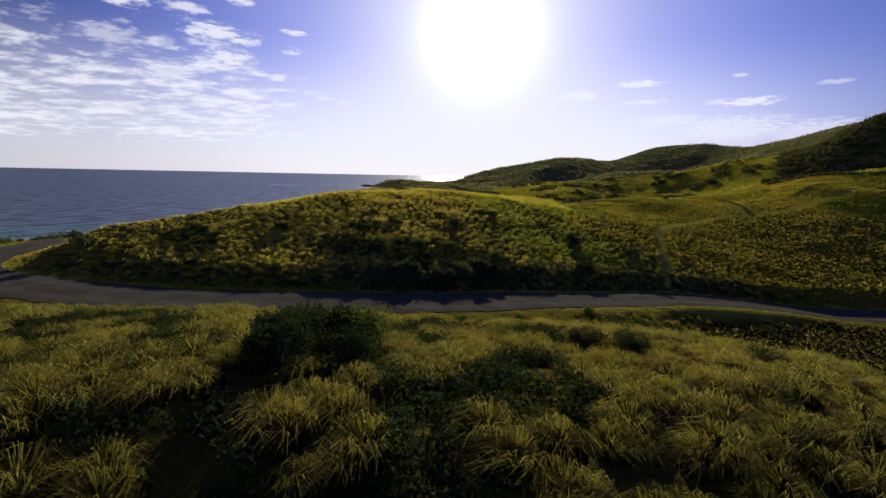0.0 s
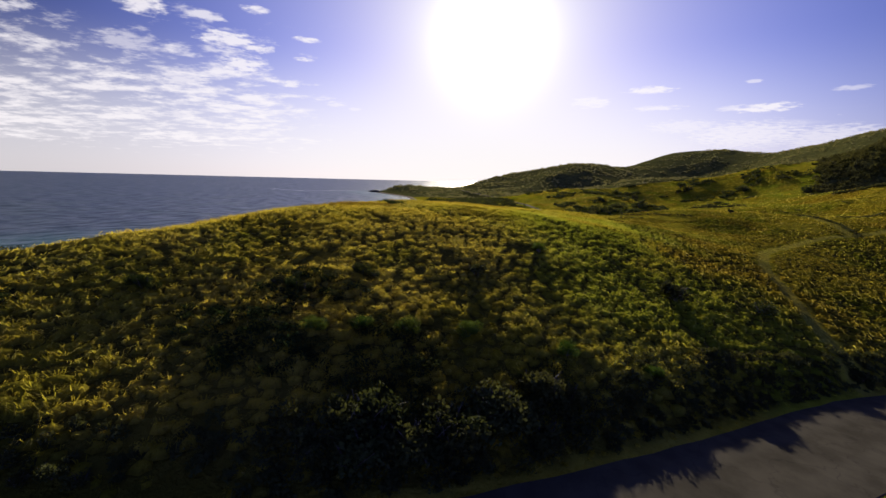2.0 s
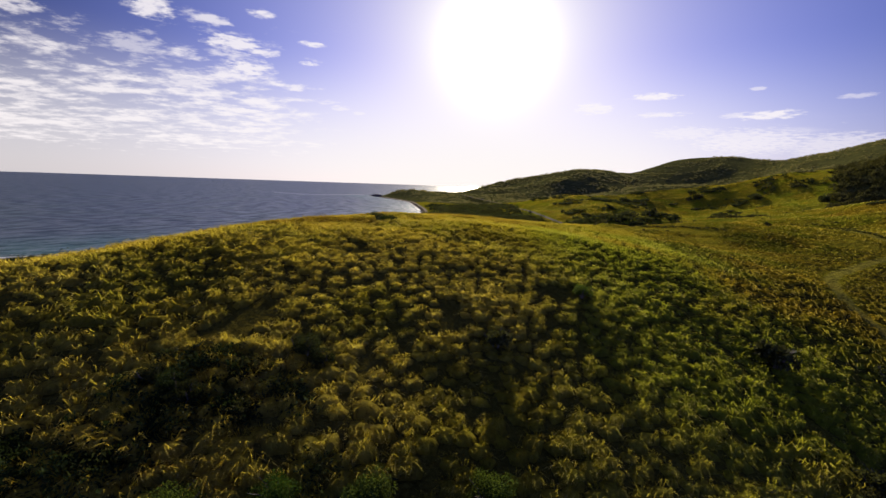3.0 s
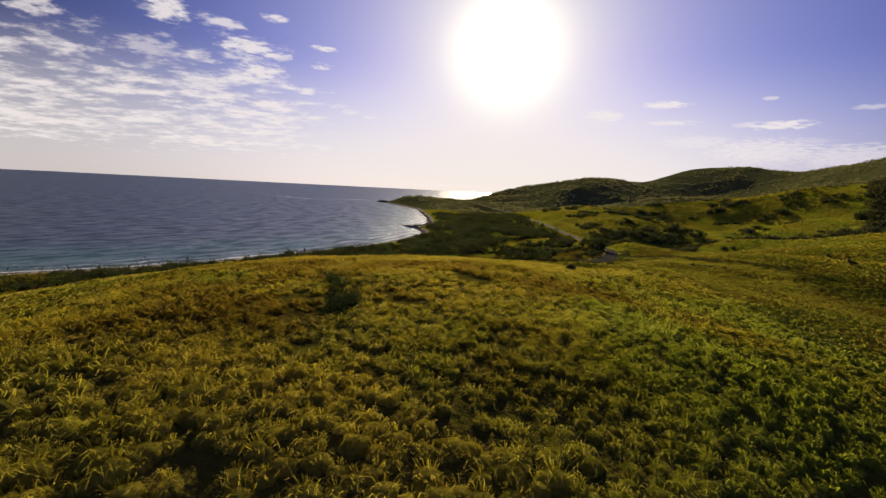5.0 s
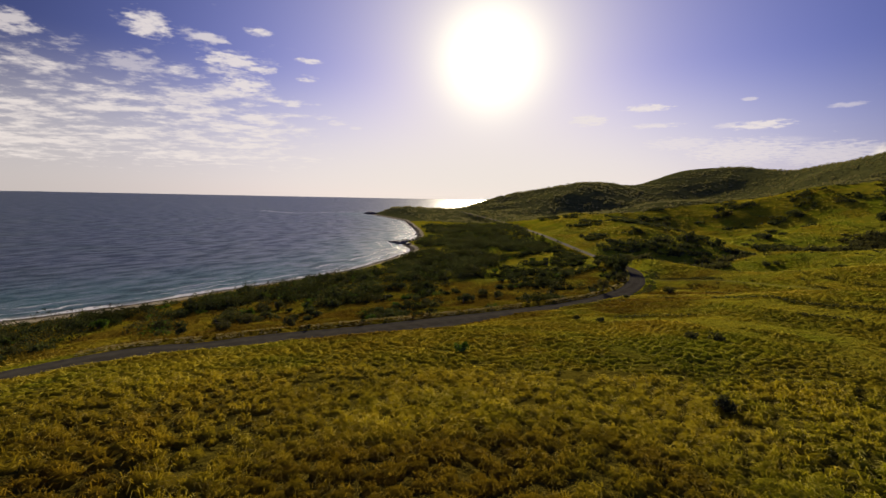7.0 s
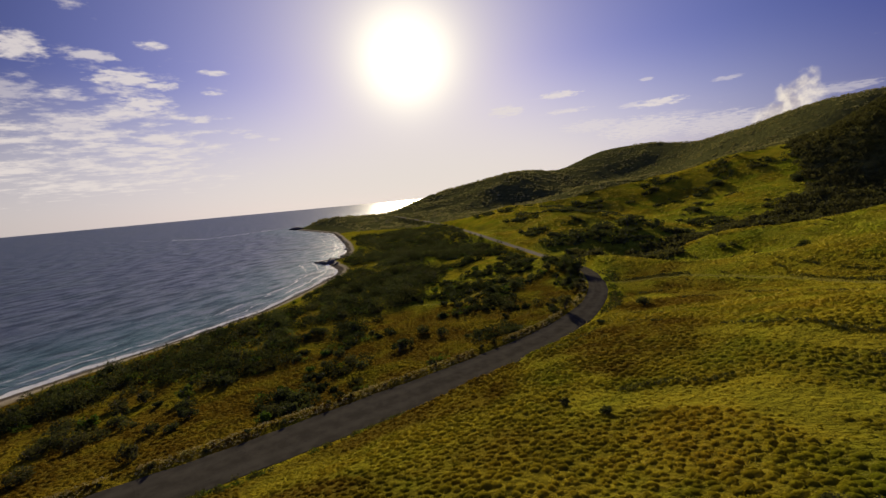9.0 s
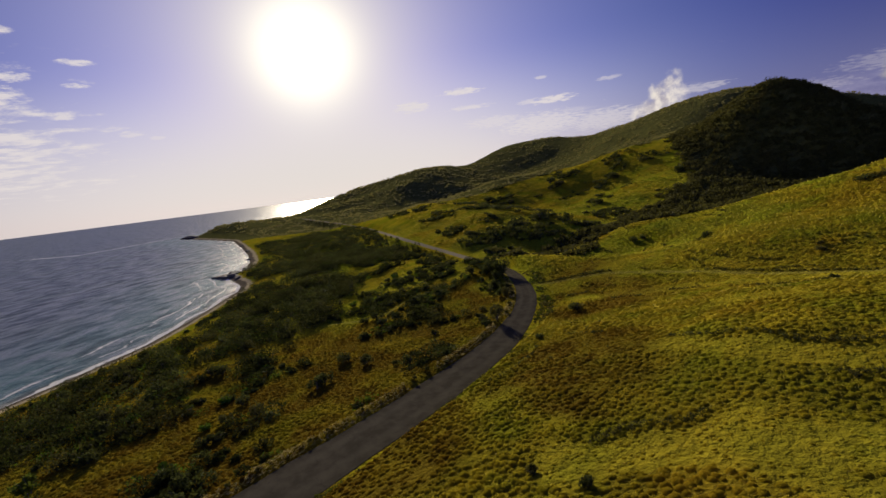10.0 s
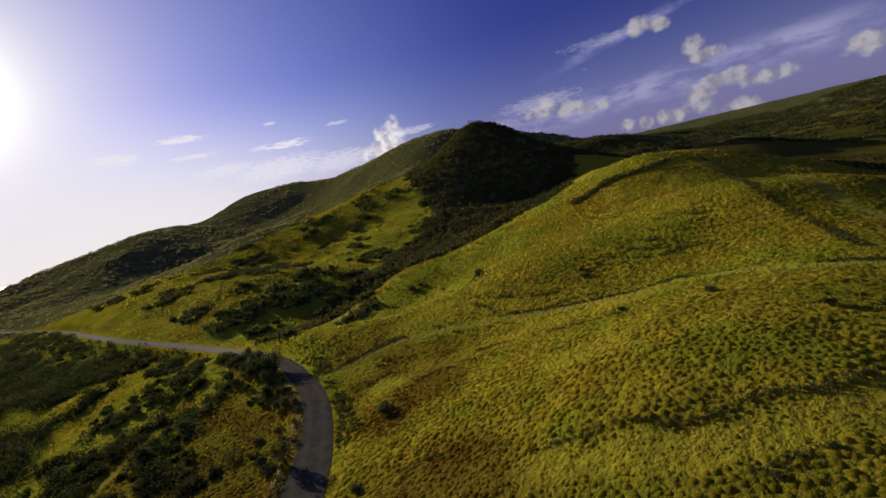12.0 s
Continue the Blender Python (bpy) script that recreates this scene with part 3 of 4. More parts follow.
def poly_mesh(name, co, quads, tris, mat, smooth=False):
    """A mesh from arrays of corners, four-sided and three-sided faces."""
    me = bpy.data.meshes.new(name)
    me.vertices.add(len(co))
    me.vertices.foreach_set("co", np.ascontiguousarray(co, np.float32).ravel())
    loops = np.concatenate([quads.ravel(), tris.ravel()]).astype(np.int32)
    starts = np.concatenate([np.arange(len(quads)) * 4, len(quads) * 4 + np.arange(len(tris)) * 3]).astype(np.int32)
    me.loops.add(len(loops))
    me.loops.foreach_set("vertex_index", loops)
    me.polygons.add(len(starts))
    me.polygons.foreach_set("loop_start", starts)
    me.polygons.foreach_set("use_smooth", np.full(len(starts), smooth))
    me.update(calc_edges=True)
    me.materials.append(mat)
    return me


NONE3 = np.zeros((0, 3), int)


def sheet(name, xs, ys, zs, mat, **attributes):
    nx, ny = len(xs), len(ys)
    X, Y = np.meshgrid(xs, ys)
    i = np.arange((nx - 1) * (ny - 1))
    a = i // (nx - 1) * nx + i % (nx - 1)
    me = poly_mesh(name, np.stack([X, Y, zs], -1).reshape(-1, 3), np.stack([a, a + 1, a + nx + 1, a + nx], 1), NONE3, mat, True)
    for key, values in attributes.items():
        me.attributes.new(key, "FLOAT", "POINT").data.foreach_set("value", values.ravel().astype(np.float32))
    return new(name, me)


def part(name, bm, mat, parent, label=""):
    me = bpy.data.meshes.new(name)
    bm.normal_update()
    bm.to_mesh(me)
    bm.free()
    me.materials.append(mat)
    ob = new(name, me)
    ob.parent = parent
    return tagged(ob, label)


# ---- where things grow ----
TRACKS = [smooth_line([(p[0], p[1], 0) for p in way], 5.0) for way in (
    [(36, 63), (39.7, 75), (44.5, 86.5), (46.8, 93), (54, 104), (62.8, 113.7), (77, 123), (90.4, 127), (105, 133.6), (128, 146.6), (142, 151), (172, 168), (195, 182)],
    [(66, 243), (74.3, 237.7), (81.1, 232.2), (87.2, 218.8), (90.6, 205.2), (94.4, 187.6), (97.1, 178.7), (100.2, 173.4), (99.2, 165.2), (97.1, 158.2), (96, 152.3), (95.6, 146.1), (93, 136), (90, 128)],
    [(8, 268), (11.2, 267), (16.9, 262.8), (23.5, 263), (29.9, 268.3), (34.5, 271.8), (42, 274)])]
# little banks along the meadow slopes; dark growth on them stands for their shade
STEPS = [smooth_line([(p[0], p[1], 0) for p in way], 2.0) for way in (
    [(65.3, 227), (69, 225.4), (72.4, 224.6)], [(68.4, 213.1), (72.4, 208.4)], [(77.9, 205.5), (79.5, 202.5), (80.6, 198.6)], [(82.4, 192.7), (83.9, 185.1), (83.8, 178)],
    [(49.2, 178.6), (51.2, 174.2), (54, 169.8), (53.8, 166), (56.5, 161.9), (59.1, 159.6), (62, 154), (66, 150)], [(44.9, 196.1), (48.1, 191.9)], [(25, 165.4), (28, 165.2), (30.6, 164.4), (33.2, 162.4), (36, 162.1)],
    [(113, 178.7), (115.9, 175.3), (117, 171)], [(49.8, 159.5), (51.8, 157.2), (54, 155.4)], [(92.8, 200.5), (96.4, 194), (99, 188.7)])]
OLD_FENCE = smooth_line([(202.7, 181.2, 0), (182.8, 172.3, 0), (160, 167, 0), (136.8, 161.7, 0), (127.4, 156.6, 0), (121.4, 153.2, 0), (113.2, 150, 0), (104.3, 147.5, 0)], 4.0)
CREST_SCRUB = smooth_line([(197, 189, 0), (189, 193.3, 0), (180, 195.6, 0), (174.7, 201.5, 0), (171.9, 205.3, 0), (166.4, 209.6, 0), (161.3, 214.2, 0)], 3.0)
LAWNS = [([(22, 164), (24, 162.6), (28, 161.2), (31, 158), (35, 156.5), (39, 153), (44, 148)], 3.6), ([(46.5, 177), (48.4, 173), (50.3, 168.5), (51, 164), (53.4, 160), (57.5, 156), (62, 149)], 2.6),
         ([(66, 222), (78, 207.6), (86, 195), (92, 185.5), (96, 174)], 2.6)]
WOODS = [(84, 300), (112, 299), (143, 297), (180, 310), (222, 318), (270, 327), (318, 340), (360, 362), (400, 388), (470, 365), (540, 330)]
CREST = [(-60, 700), (40, 640), (110, 560), (180, 545), (250, 555), (306, 560), (345, 500), (375, 455), (400, 400), (440, 330), (480, 250), (540, 170), (580, 60), (620, -200)]


def track_distance(x, y):
    return np.min([np.abs(side_distance(t, x, y)[0]) for t in TRACKS], axis=0)


def wood_reach(x, y):
    """Above 0 inside the wooded valley, in metres."""
    d, place = side_distance(WOODS, x, y)
    return np.interp(place, [0, 1, 2, 3, 5, 6, 7, 8, 10], [8, 18, 27, 36, 46, 54, 72, 88, 80]) - np.abs(d)


def sand_reach(y):
    """How far inland the shrubs begin."""
    return np.interp(y, [215, 275, 420, 500], [17.0, 11.0, 8.0, 10.0])


def belt_reach(x, y, d):
    """Above 0 inside the belt of shrubs behind the beach, in metres."""
    wide = np.interp(y, [150, 200, 250, 300, 360, 420, 700], [58, 64, 70, 80, 86, 82, 75]) + 16 * (noise2(x, y, 22.0, 11) - 0.5)
    return np.minimum(d - sand_reach(y), wide - d)


def scrub_amount(x, y, d):
    ridge = ease(-25, 25, -side_distance(CREST, x, y)[0])
    return np.clip(np.maximum.reduce([ridge, ease(-6, 10, wood_reach(x, y)), 0.35 * ease(-4, 6, belt_reach(x, y, d))]), 0, 1)


def open_ground(x, y):
    """How freely tussocks grow: 0 on roads, tracks, sand and under shrubs, 1 on the open slopes."""
    d = inland(x, y)
    rd = np.abs(side_distance(road_line, x, y)[0])
    g0 = ease(0.2, 1.0, rd - half_width(y)) * ease(0.9, 1.7, track_distance(x, y)) * ease(11, 15, d)
    return g0 * (1 - 0.6 * ease(0, 4, wood_reach(x, y))) * (1 - 0.55 * ease(0, 5, belt_reach(x, y, d)))


def lawn(x, y):
    """Near 1 where the meadow grass lies short and flattened, in long wavy patches."""
    n = 0.6 * noise2(x, y * 0.6, 15.0, 21) + 0.4 * noise2(x, y, 6.0, 22)
    patch = ease(0.66, 0.74, n) * ease(18, 40, x + 0.25 * (y - 120)) * ease(95, 120, y + 0.3 * x)
    strip = 0.7 * ease(1.6, 0.7, track_distance(x, y)) * ease(60, 75, x)
    rd = side_distance(road_line, x, y)[0] + half_width(y)
    verge = ease(-3.4, -2.2, rd + 1.6 * (noise2(x, y, 3.0, 34) - 0.5)) * ease(0.5, 0.0, rd) * ease(75, 68, y)
    step, much = terrace(x, y)
    short = np.max([ease(wide + 1.0, wide - 1.0, np.abs(side_distance(way, x, y)[0]) + 3.0 * (noise2(x, y, 4.0, 27) - 0.5)) for way, wide in LAWNS], axis=0)
    return np.maximum.reduce([0.5 * patch, 0.62 * short, 0.95 * verge, strip, 0.4 * much * ease(-2.2, -1.4, step) * ease(0.0, -0.3, step)])


def terrace(x, y):
    """Signed way in metres from the nearest little step trodden along the slope, negative below it, and how marked it is."""
    h = inland(x, y)
    z = wild_height(x, y, h)
    gx, gy = wild_height(x + 1.0, y, h) - z, wild_height(x, y + 1.0, h) - z
    slope = np.maximum(np.hypot(gx, gy), 0.04)
    level = (z + 1.3 * noise2(x, y, 12.0, 24) + 0.35 * noise2(x, y, 4.0, 25)) / 1.15
    way = (level - np.round(level)) * 1.15 / slope
    much = ease(0.56, 0.64, noise2(x, y, 8.0, 26)) * ease(0.34, 0.44, noise2(x, y, 30.0, 23)) * ease(28, 36, x + 0.25 * (y - 120)) * ease(105, 115, y + 0.3 * x) * ease(300, 285, y) * ease(4, -2, wood_reach(x, y)) * ease(24, 42, np.hypot(x - 58, y - 150))
    return way, much


def rust(x, y):
    """Reddish dry grass between the road and the sea and on the brow of the near hill."""
    rd = side_distance(road_line, x, y)[0]
    meadow = 1.0 * ease(4, 9, rd) * ease(42, 22, rd) * ease(126, 146, y) * ease(255, 235, y) * ease(0.25, 0.5, noise2(x, y, 11.0, 30))
    top = 0.8 * ease(74, 84, y) * ease(130, 112, y) * ease(40, 20, np.abs(x + 4)) * ease(0.3, 0.55, noise2(x, y, 8.0, 42))
    return np.maximum.reduce([ease(0, -5, rd) * ease(150, 175, y) * ease(300, 250, y), meadow, top])


def fresh(x, y):
    """Lush green grass on the floor of the valley and in glades of the coastal scrub."""
    n = noise2(x, y, 24.0, 28) * 0.6 + noise2(x, y, 9.0, 29) * 0.4
    spur = 1.0 * ease(2, 12, x) * ease(44, 30, x) * ease(48, 60, y) * ease(125, 105, y) * ease(0.28, 0.5, n)
    return spur + 0.6 * ease(238, 275, y + 0.25 * x) * ease(480, 400, y) * ease(0.35, 0.62, n) * ease(15, 30, inland(x, y))


def straw(x, y):
    """Dry golden grass on the near hill, coloured brighter for its backlit glow."""
    n = noise2(x, y, 17.0, 35) * 0.6 + noise2(x, y, 6.0, 36) * 0.4
    return ease(42, 46, y) * ease(86, 64, y) * ease(58, 40, np.abs(x)) * (0.35 + 0.65 * ease(0.3, 0.6, n))


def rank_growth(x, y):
    """Coarse growth on the slope before the road, coloured darker for its shaded gaps."""
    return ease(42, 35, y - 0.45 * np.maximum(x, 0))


# ---- the large structure ----
xs = grade(-75, 140, 1.25, -4200, 4500, 1.06)
ys = grade(4, 270, 1.25, -900, 4700, 1.045)
X, Y = np.meshgrid(xs, ys)
D = inland(X, Y)
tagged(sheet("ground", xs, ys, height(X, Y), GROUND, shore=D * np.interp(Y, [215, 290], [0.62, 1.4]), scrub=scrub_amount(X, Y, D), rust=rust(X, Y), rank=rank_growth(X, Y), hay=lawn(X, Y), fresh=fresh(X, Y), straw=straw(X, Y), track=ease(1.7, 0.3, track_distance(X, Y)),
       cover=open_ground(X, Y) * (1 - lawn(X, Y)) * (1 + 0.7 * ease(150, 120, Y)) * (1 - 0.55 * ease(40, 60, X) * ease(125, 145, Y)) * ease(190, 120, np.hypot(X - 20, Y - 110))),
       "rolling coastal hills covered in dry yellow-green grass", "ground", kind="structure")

REEF = [(-370, 960), (-300, 900), (-255, 945), (-215, 1010)]
sx = grade(-180, -20, 4, -4800, 3000, 1.08)
sy = grade(170, 620, 4, -1500, 4950, 1.06)
SX, SY = np.meshgrid(sx, sy)
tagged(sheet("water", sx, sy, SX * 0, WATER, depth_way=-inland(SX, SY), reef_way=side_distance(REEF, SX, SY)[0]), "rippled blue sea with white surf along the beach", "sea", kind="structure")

line = smooth_line(ROAD + ROAD_FAR, 2.0)
tang = np.gradient(line, axis=0)
tang /= np.linalg.norm(tang[:, :2], axis=1)[:, None]
across = np.stack([tang[:, 1], -tang[:, 0]], 1)
offs = np.array([-2.9, -2.6, -1.8, -0.9, 0, 0.9, 1.8, 2.6, 2.9])
drop = np.array([-0.3, 0.05, 0.062, 0.068, 0.07, 0.068, 0.062, 0.05, -0.3])
ragged_edge = 0.35 * (noise2(line[:, 0], line[:, 1], 2.5, 31) - 0.5)
n, k = len(line), len(offs)
wide = offs[None] * (half_width(line[:, 1]) / 2.6)[:, None] + np.sign(offs)[None] * (np.abs(offs) > 2)[None] * ragged_edge[:, None]
co = np.stack([line[:, :1] + across[:, :1] * wide, line[:, 1:2] + across[:, 1:2] * wide, line[:, 2:3] + drop[None]], -1).reshape(-1, 3)
i = np.arange((n - 1) * (k - 1))
a = i // (k - 1) * k + i % (k - 1)
me = poly_mesh("road", co, np.stack([a, a + 1, a + k + 1, a + k], 1), NONE3, ASPHALT)
me.attributes.new("side", "FLOAT", "POINT").data.foreach_set("value", np.broadcast_to(offs, (n, k)).ravel().astype(np.float32))
tagged(new("road", me), "worn grey asphalt road winding along the coast", "road", kind="structure")

# ---- shrubs and trees ----
def limb(bm, rng, reach, top, thick):
    """A tapered crooked stem leaning out from the foot."""
    a = rng.uniform(0, 2 * math.pi)
    out = reach * rng.uniform(0.25, 0.8)
    knots = [Vector((0, 0, -0.3))]
    for s in (0.3, 0.65, 1.0):
        knots.append(Vector((math.cos(a) * out * s + rng.uniform(-0.12, 0.12) * reach, math.sin(a) * out * s + rng.uniform(-0.12, 0.12) * reach, top * rng.uniform(0.6, 0.9) * s)))
    prev = None
    for s, p in enumerate(knots):
        r = thick * (1 - 0.27 * s)
        ring = [bm.verts.new(p + Vector((math.cos(q) * r, math.sin(q) * r, 0))) for q in np.arange(5) * 2 * math.pi / 5]
        if prev:
            for e in range(5):
                bm.faces.new((prev[e], prev[(e + 1) % 5], ring[(e + 1) % 5], ring[e]))
        prev = ring
    bm.faces.new(prev)


def leaf_quads(centres, size, rng):
    """One bent leaf spray (two triangles' worth of a diamond) at each centre, turned at random."""
    n = len(centres)
    u = rng.normal(size=(n, 3))
    u /= np.linalg.norm(u, axis=1)[:, None]
    w = np.cross(u, rng.normal(size=(n, 3)))
    w /= np.linalg.norm(w, axis=1)[:, None]
    s = size * rng.uniform(0.6, 1.3, (n, 1))
    co = np.stack([centres - u * s, centres + w * s * 0.55, centres + u * s, centres - w * s * 0.55], 1).reshape(-1, 3)
    return co, np.arange(4 * n).reshape(n, 4)


def crown_centres(rng, leaves, lobes, wide, tall, low=0.12):
    """Places of leaf sprays in several overlapping lumps, thin inside, with gaps and a ragged outline."""
    out = []
    per = leaves // lobes
    for _ in range(lobes):
        a, r = rng.uniform(0, 2 * math.pi), wide * 0.62 * math.sqrt(rng.random())
        c = np.array([math.cos(a) * r, math.sin(a) * r, tall * rng.uniform(0.34, 0.72)])
        rad = np.array([wide, wide, tall * 0.8]) * rng.uniform(0.26, 0.46)
        v = rng.normal(size=(per, 3))
        v /= np.linalg.norm(v, axis=1)[:, None]
        out.append(c + v * rad * rng.uniform(0.55, 1.08, (per, 1)))
    p = np.vstack(out)
    p[:, 2] = np.maximum(p[:, 2], tall * low * rng.random(len(p)))
    return p


def make_shrub(name, seed, leaves, lobes, wide, tall, leaf, mat, label, category, group):
    rng = np.random.default_rng(seed)
    foot = new(name)
    for _ in range(5 if category == "bush" else 4):
        bm = bmesh.new()
        limb(bm, rng, wide, tall, 0.05 * tall ** 0.7)
        part("branch", bm, BARK, foot)
    co, quads = leaf_quads(crown_centres(rng, leaves, lobes, wide, tall), leaf, rng)
    crown = new("crown", poly_mesh("crown", co, quads, NONE3, mat))
    crown.parent = foot
    return tagged(foot, label, category, group)


def stand(foot, x, y, size, turn, first):
    z = float(height(np.array([x]), np.array([y]))[0]) - 0.05
    m = Matrix.LocRotScale((x, y, z), Euler((0, 0, turn)), (size, size, size * (0.85 + 0.3 * random.random())))
    if first:
        foot.matrix_basis = m
        return foot
    twin = copy_thing(foot, Matrix.LocRotScale((x, y, z), Euler((0, 0, turn)), None))
    twin.scale = m.to_scale()
    return twin


KINDS = [make_shrub("bush", 41, 620, 9, 1.0, 1.25, 0.10, SHRUB, "dark green rounded bush with dense small leaves", "bush", "bushes on the slopes"),
         make_shrub("bush", 42, 560, 7, 1.0, 0.95, 0.10, SHRUB, "low spreading dark green bush among dry grass", "bush", "bushes on the slopes"),
         make_shrub("bush", 43, 520, 8, 1.0, 1.1, 0.11, BRIGHT, "fresh green leafy bush among dry grass", "bush", "bushes on the slopes"),
         make_shrub("bush", 44, 700, 11, 1.0, 1.0, 0.085, SHRUB, "wide lumpy olive-green bush with ragged outline", "bush", "bushes on the slopes"),
         make_shrub("tree", 45, 900, 12, 1.0, 1.7, 0.085, SHRUB, "small dark windswept tree with open crown", "tree", "small trees near the road"),
         make_shrub("bush", 46, 5200, 16, 1.0, 1.2, 0.034, SHADED_SHRUB, "dark green rounded bush in tall grass", "bush", "bushes on the slopes"),
         make_shrub("bush", 47, 4200, 13, 1.0, 1.1, 0.036, BRIGHT, "fresh green leafy bush in tall grass", "bush", "bushes on the slopes")]
used = set()


def plant(kind, x, y, size):
    first = kind not in used
    used.add(kind)
    return stand(KINDS[kind], x, y, size, random.uniform(0, 6.28), first)


random.seed(5)
# bushes that stand out one by one: kind, x, y, half-width
BY_NEAR_ROAD = [(5, -5.2, 17.2, 1.7), (5, -6.4, 16.0, 1.4), (6, -3.5, 17.8, 1.6), (6, -4.2, 19.0, 1.2), (5, -5.8, 14.4, 1.5), (5, -3.6, 15.4, 1.3), (5, -7.2, 18.4, 1.1), (6, 2.9, 21.5, 0.9), (5, 7.4, 21, 1.1), (5, 8.8, 19, 1.1), (6, -20, 23, 0.9), (5, 17, 33, 1.1), (5, 27, 41, 1.2), (6, -7, 32.2, 0.7), (6, 7.2, 38, 0.7), (6, 15, 42.3, 0.8)]
PATCHES = [(0, -44, 52, 1.1), (0, -41.5, 50, 1.2), (5, -20.7, 56.7, 0.75), (5, -21.6, 56.9, 0.7), (5, -19.8, 56.4, 0.65), (5, -10.7, 56.7, 0.75), (5, -11.8, 57.2, 0.7), (5, -9.8, 56.2, 0.7),
           (5, -6.8, 59.7, 0.8), (5, -5.9, 59.2, 0.7), (5, -14.6, 51.2, 0.55)]
ON_NEAR_HILL = [(6, -7.8, 52.1, 0.9), (6, -5.4, 53.1, 0.8), (6, -2.8, 53.5, 1.0), (6, 0.9, 54.4, 0.9), (6, 7.0, 54.6, 0.9), (6, 12.9, 55.6, 0.9), (6, 8.1, 70.3, 0.9), (1, 1.7, 62.7, 1.1), (1, 19.8, 61.3, 1.1), (1, 22.1, 71.4, 2.0), (3, 33, 74, 1.6), (2, -1.5, 131.6, 0.9), (3, 26, 139.6, 1.0), (3, 24, 140.8, 0.9), (3, 50, 157.8, 0.6), (3, 54.5, 154.3, 0.6), (1, 14, 119, 1.0)]
ON_MEADOW = [(1, 20.7, 160, 0.9), (1, 18.5, 164.5, 0.9), (1, 58, 213, 1.5), (1, 41, 200.5, 1.2), (3, 56.8, 211, 1.9), (3, 106, 193, 1.3), (1, 108, 194.5, 1.1), (3, 86.5, 166, 1.2), (3, 120, 231.5, 1.8), (1, 117.5, 230, 1.4), (3, 115.6, 257, 2.0), (3, 118, 255, 1.6), (1, 85.6, 179.2, 1.2), (1, 78.6, 152.8, 1.2)]
SEAWARD = [(0, 12, 224, 1.9), (0, 19, 214, 1.8), (1, 17, 217.5, 1.2), (0, 26, 252, 2.4), (0, 24.5, 254.5, 1.7), (1, -15, 208, 1.9), (0, 43.5, 266, 1.8), (0, 38.5, 252, 1.6), (3, 28, 272, 1.7), (2, -20, 187, 1.5), (0, 1.3, 218, 2.0), (0, 3.3, 220.5, 2.1), (3, 8.2, 229.3, 2.3), (1, 30, 230, 1.4),
           (4, 64.5, 261, 3.0), (4, 62.5, 265, 2.6), (4, 60.5, 257.5, 1.9), (0, 58.0, 253, 1.6), (4, 65, 270, 2.4)]
UP_THE_VALLEY = [(0, 142.5, 362, 5.0), (0, 160.6, 359, 3.6), (0, 152, 352, 3.0), (1, 177, 480, 6.0), (3, 179, 510, 6.0), (3, 192, 492, 5.0), (3, 190.7, 371, 3.5), (3, 223, 409, 4.5), (3, 250, 497, 6.0), (3, 251, 514, 6.0), (3, 284.6, 461.5, 6.0), (3, 299, 403, 5.5),
                 (3, 221, 358, 4.0), (1, 240, 498, 5.0), (1, 100, 322, 3.0), (1, 88, 322, 3.0), (3, 173, 420, 4.0), (1, 120, 380, 3.2), (1, 150, 450, 4.0)]
for kind, x, y, size in BY_NEAR_ROAD + PATCHES + ON_NEAR_HILL + ON_MEADOW + SEAWARD + UP_THE_VALLEY:
    plant(kind, x, y, size)

# scrub along the top of the road cutting, throwing its shade on the asphalt
def on_bank(x, off):
    """The point off metres uphill of the near road's middle, across from x."""
    y = np.interp(x, near_road[:, 0], near_road[:, 1])
    lean = np.interp(x + 2, near_road[:, 0], near_road[:, 1]) - np.interp(x - 2, near_road[:, 0], near_road[:, 1])
    k = off / math.hypot(4.0, lean)
    return float(x - lean * k), float(y + 4.0 * k)


for x, off, size, kind in [(-15.8, 5.2, 0.5, 3), (-14.6, 5.4, 0.65, 0), (-13.4, 5.2, 0.6, 3), (-12.0, 5.2, 0.4, 1), (40, 5.2, 1.0, 0), (44, 5.6, 1.1, 3), (49, 5.2, 1.2, 0), (54, 5.4, 1.3, 1), (60, 5.2, 1.2, 0), (66, 5.6, 1.3, 3)]:
    plant(kind, *on_bank(x, off), size)
for j in range(26):
    x = -5.0 + j * 0.58
    plant(random.choice((0, 3, 3, 1)), *on_bank(x + random.uniform(-0.3, 0.3), random.uniform(5.0, 7.2)), random.uniform(1.3, 1.8) * (0.65 if j < 3 or j > 22 else 1.0))
for j in range(9):
    plant(random.choice((0, 3, 1)), *on_bank(11 + j * 2.3 + random.uniform(-0.8, 0.8), random.uniform(4.6, 5.4)), random.uniform(0.4, 0.7))

# a close stand of bushes and small trees inside the bend
for j in range(26):
    y0 = 222 + j * 2.6
    i2 = int(np.argmin(np.abs(road_line[:, 1] - y0) + 1000 * (road_line[:, 1] < 150)))
    off = half_width(y0) + 2.2 + 11.0 * random.random() ** 1.3
    plant(random.choice((0, 0, 1, 3, 4)), road_line[i2][0] - off, y0 + random.uniform(-1, 1), random.uniform(1.1, 2.1))

# big rounded bushes standing out of the coastal scrub
rng = np.random.default_rng(88)
bx, by = rng.uniform(-105, 62, 4000), rng.uniform(180, 335, 4000)
clump = noise2(bx, by, 11.0, 71) * 0.6 + noise2(bx, by, 28.0, 72) * 0.4
ok = (side_distance(road_line, bx, by)[0] < -7) & (inland(bx, by) > 17) & (clump > 0.52) & (track_distance(bx, by) > 3)
taken = []
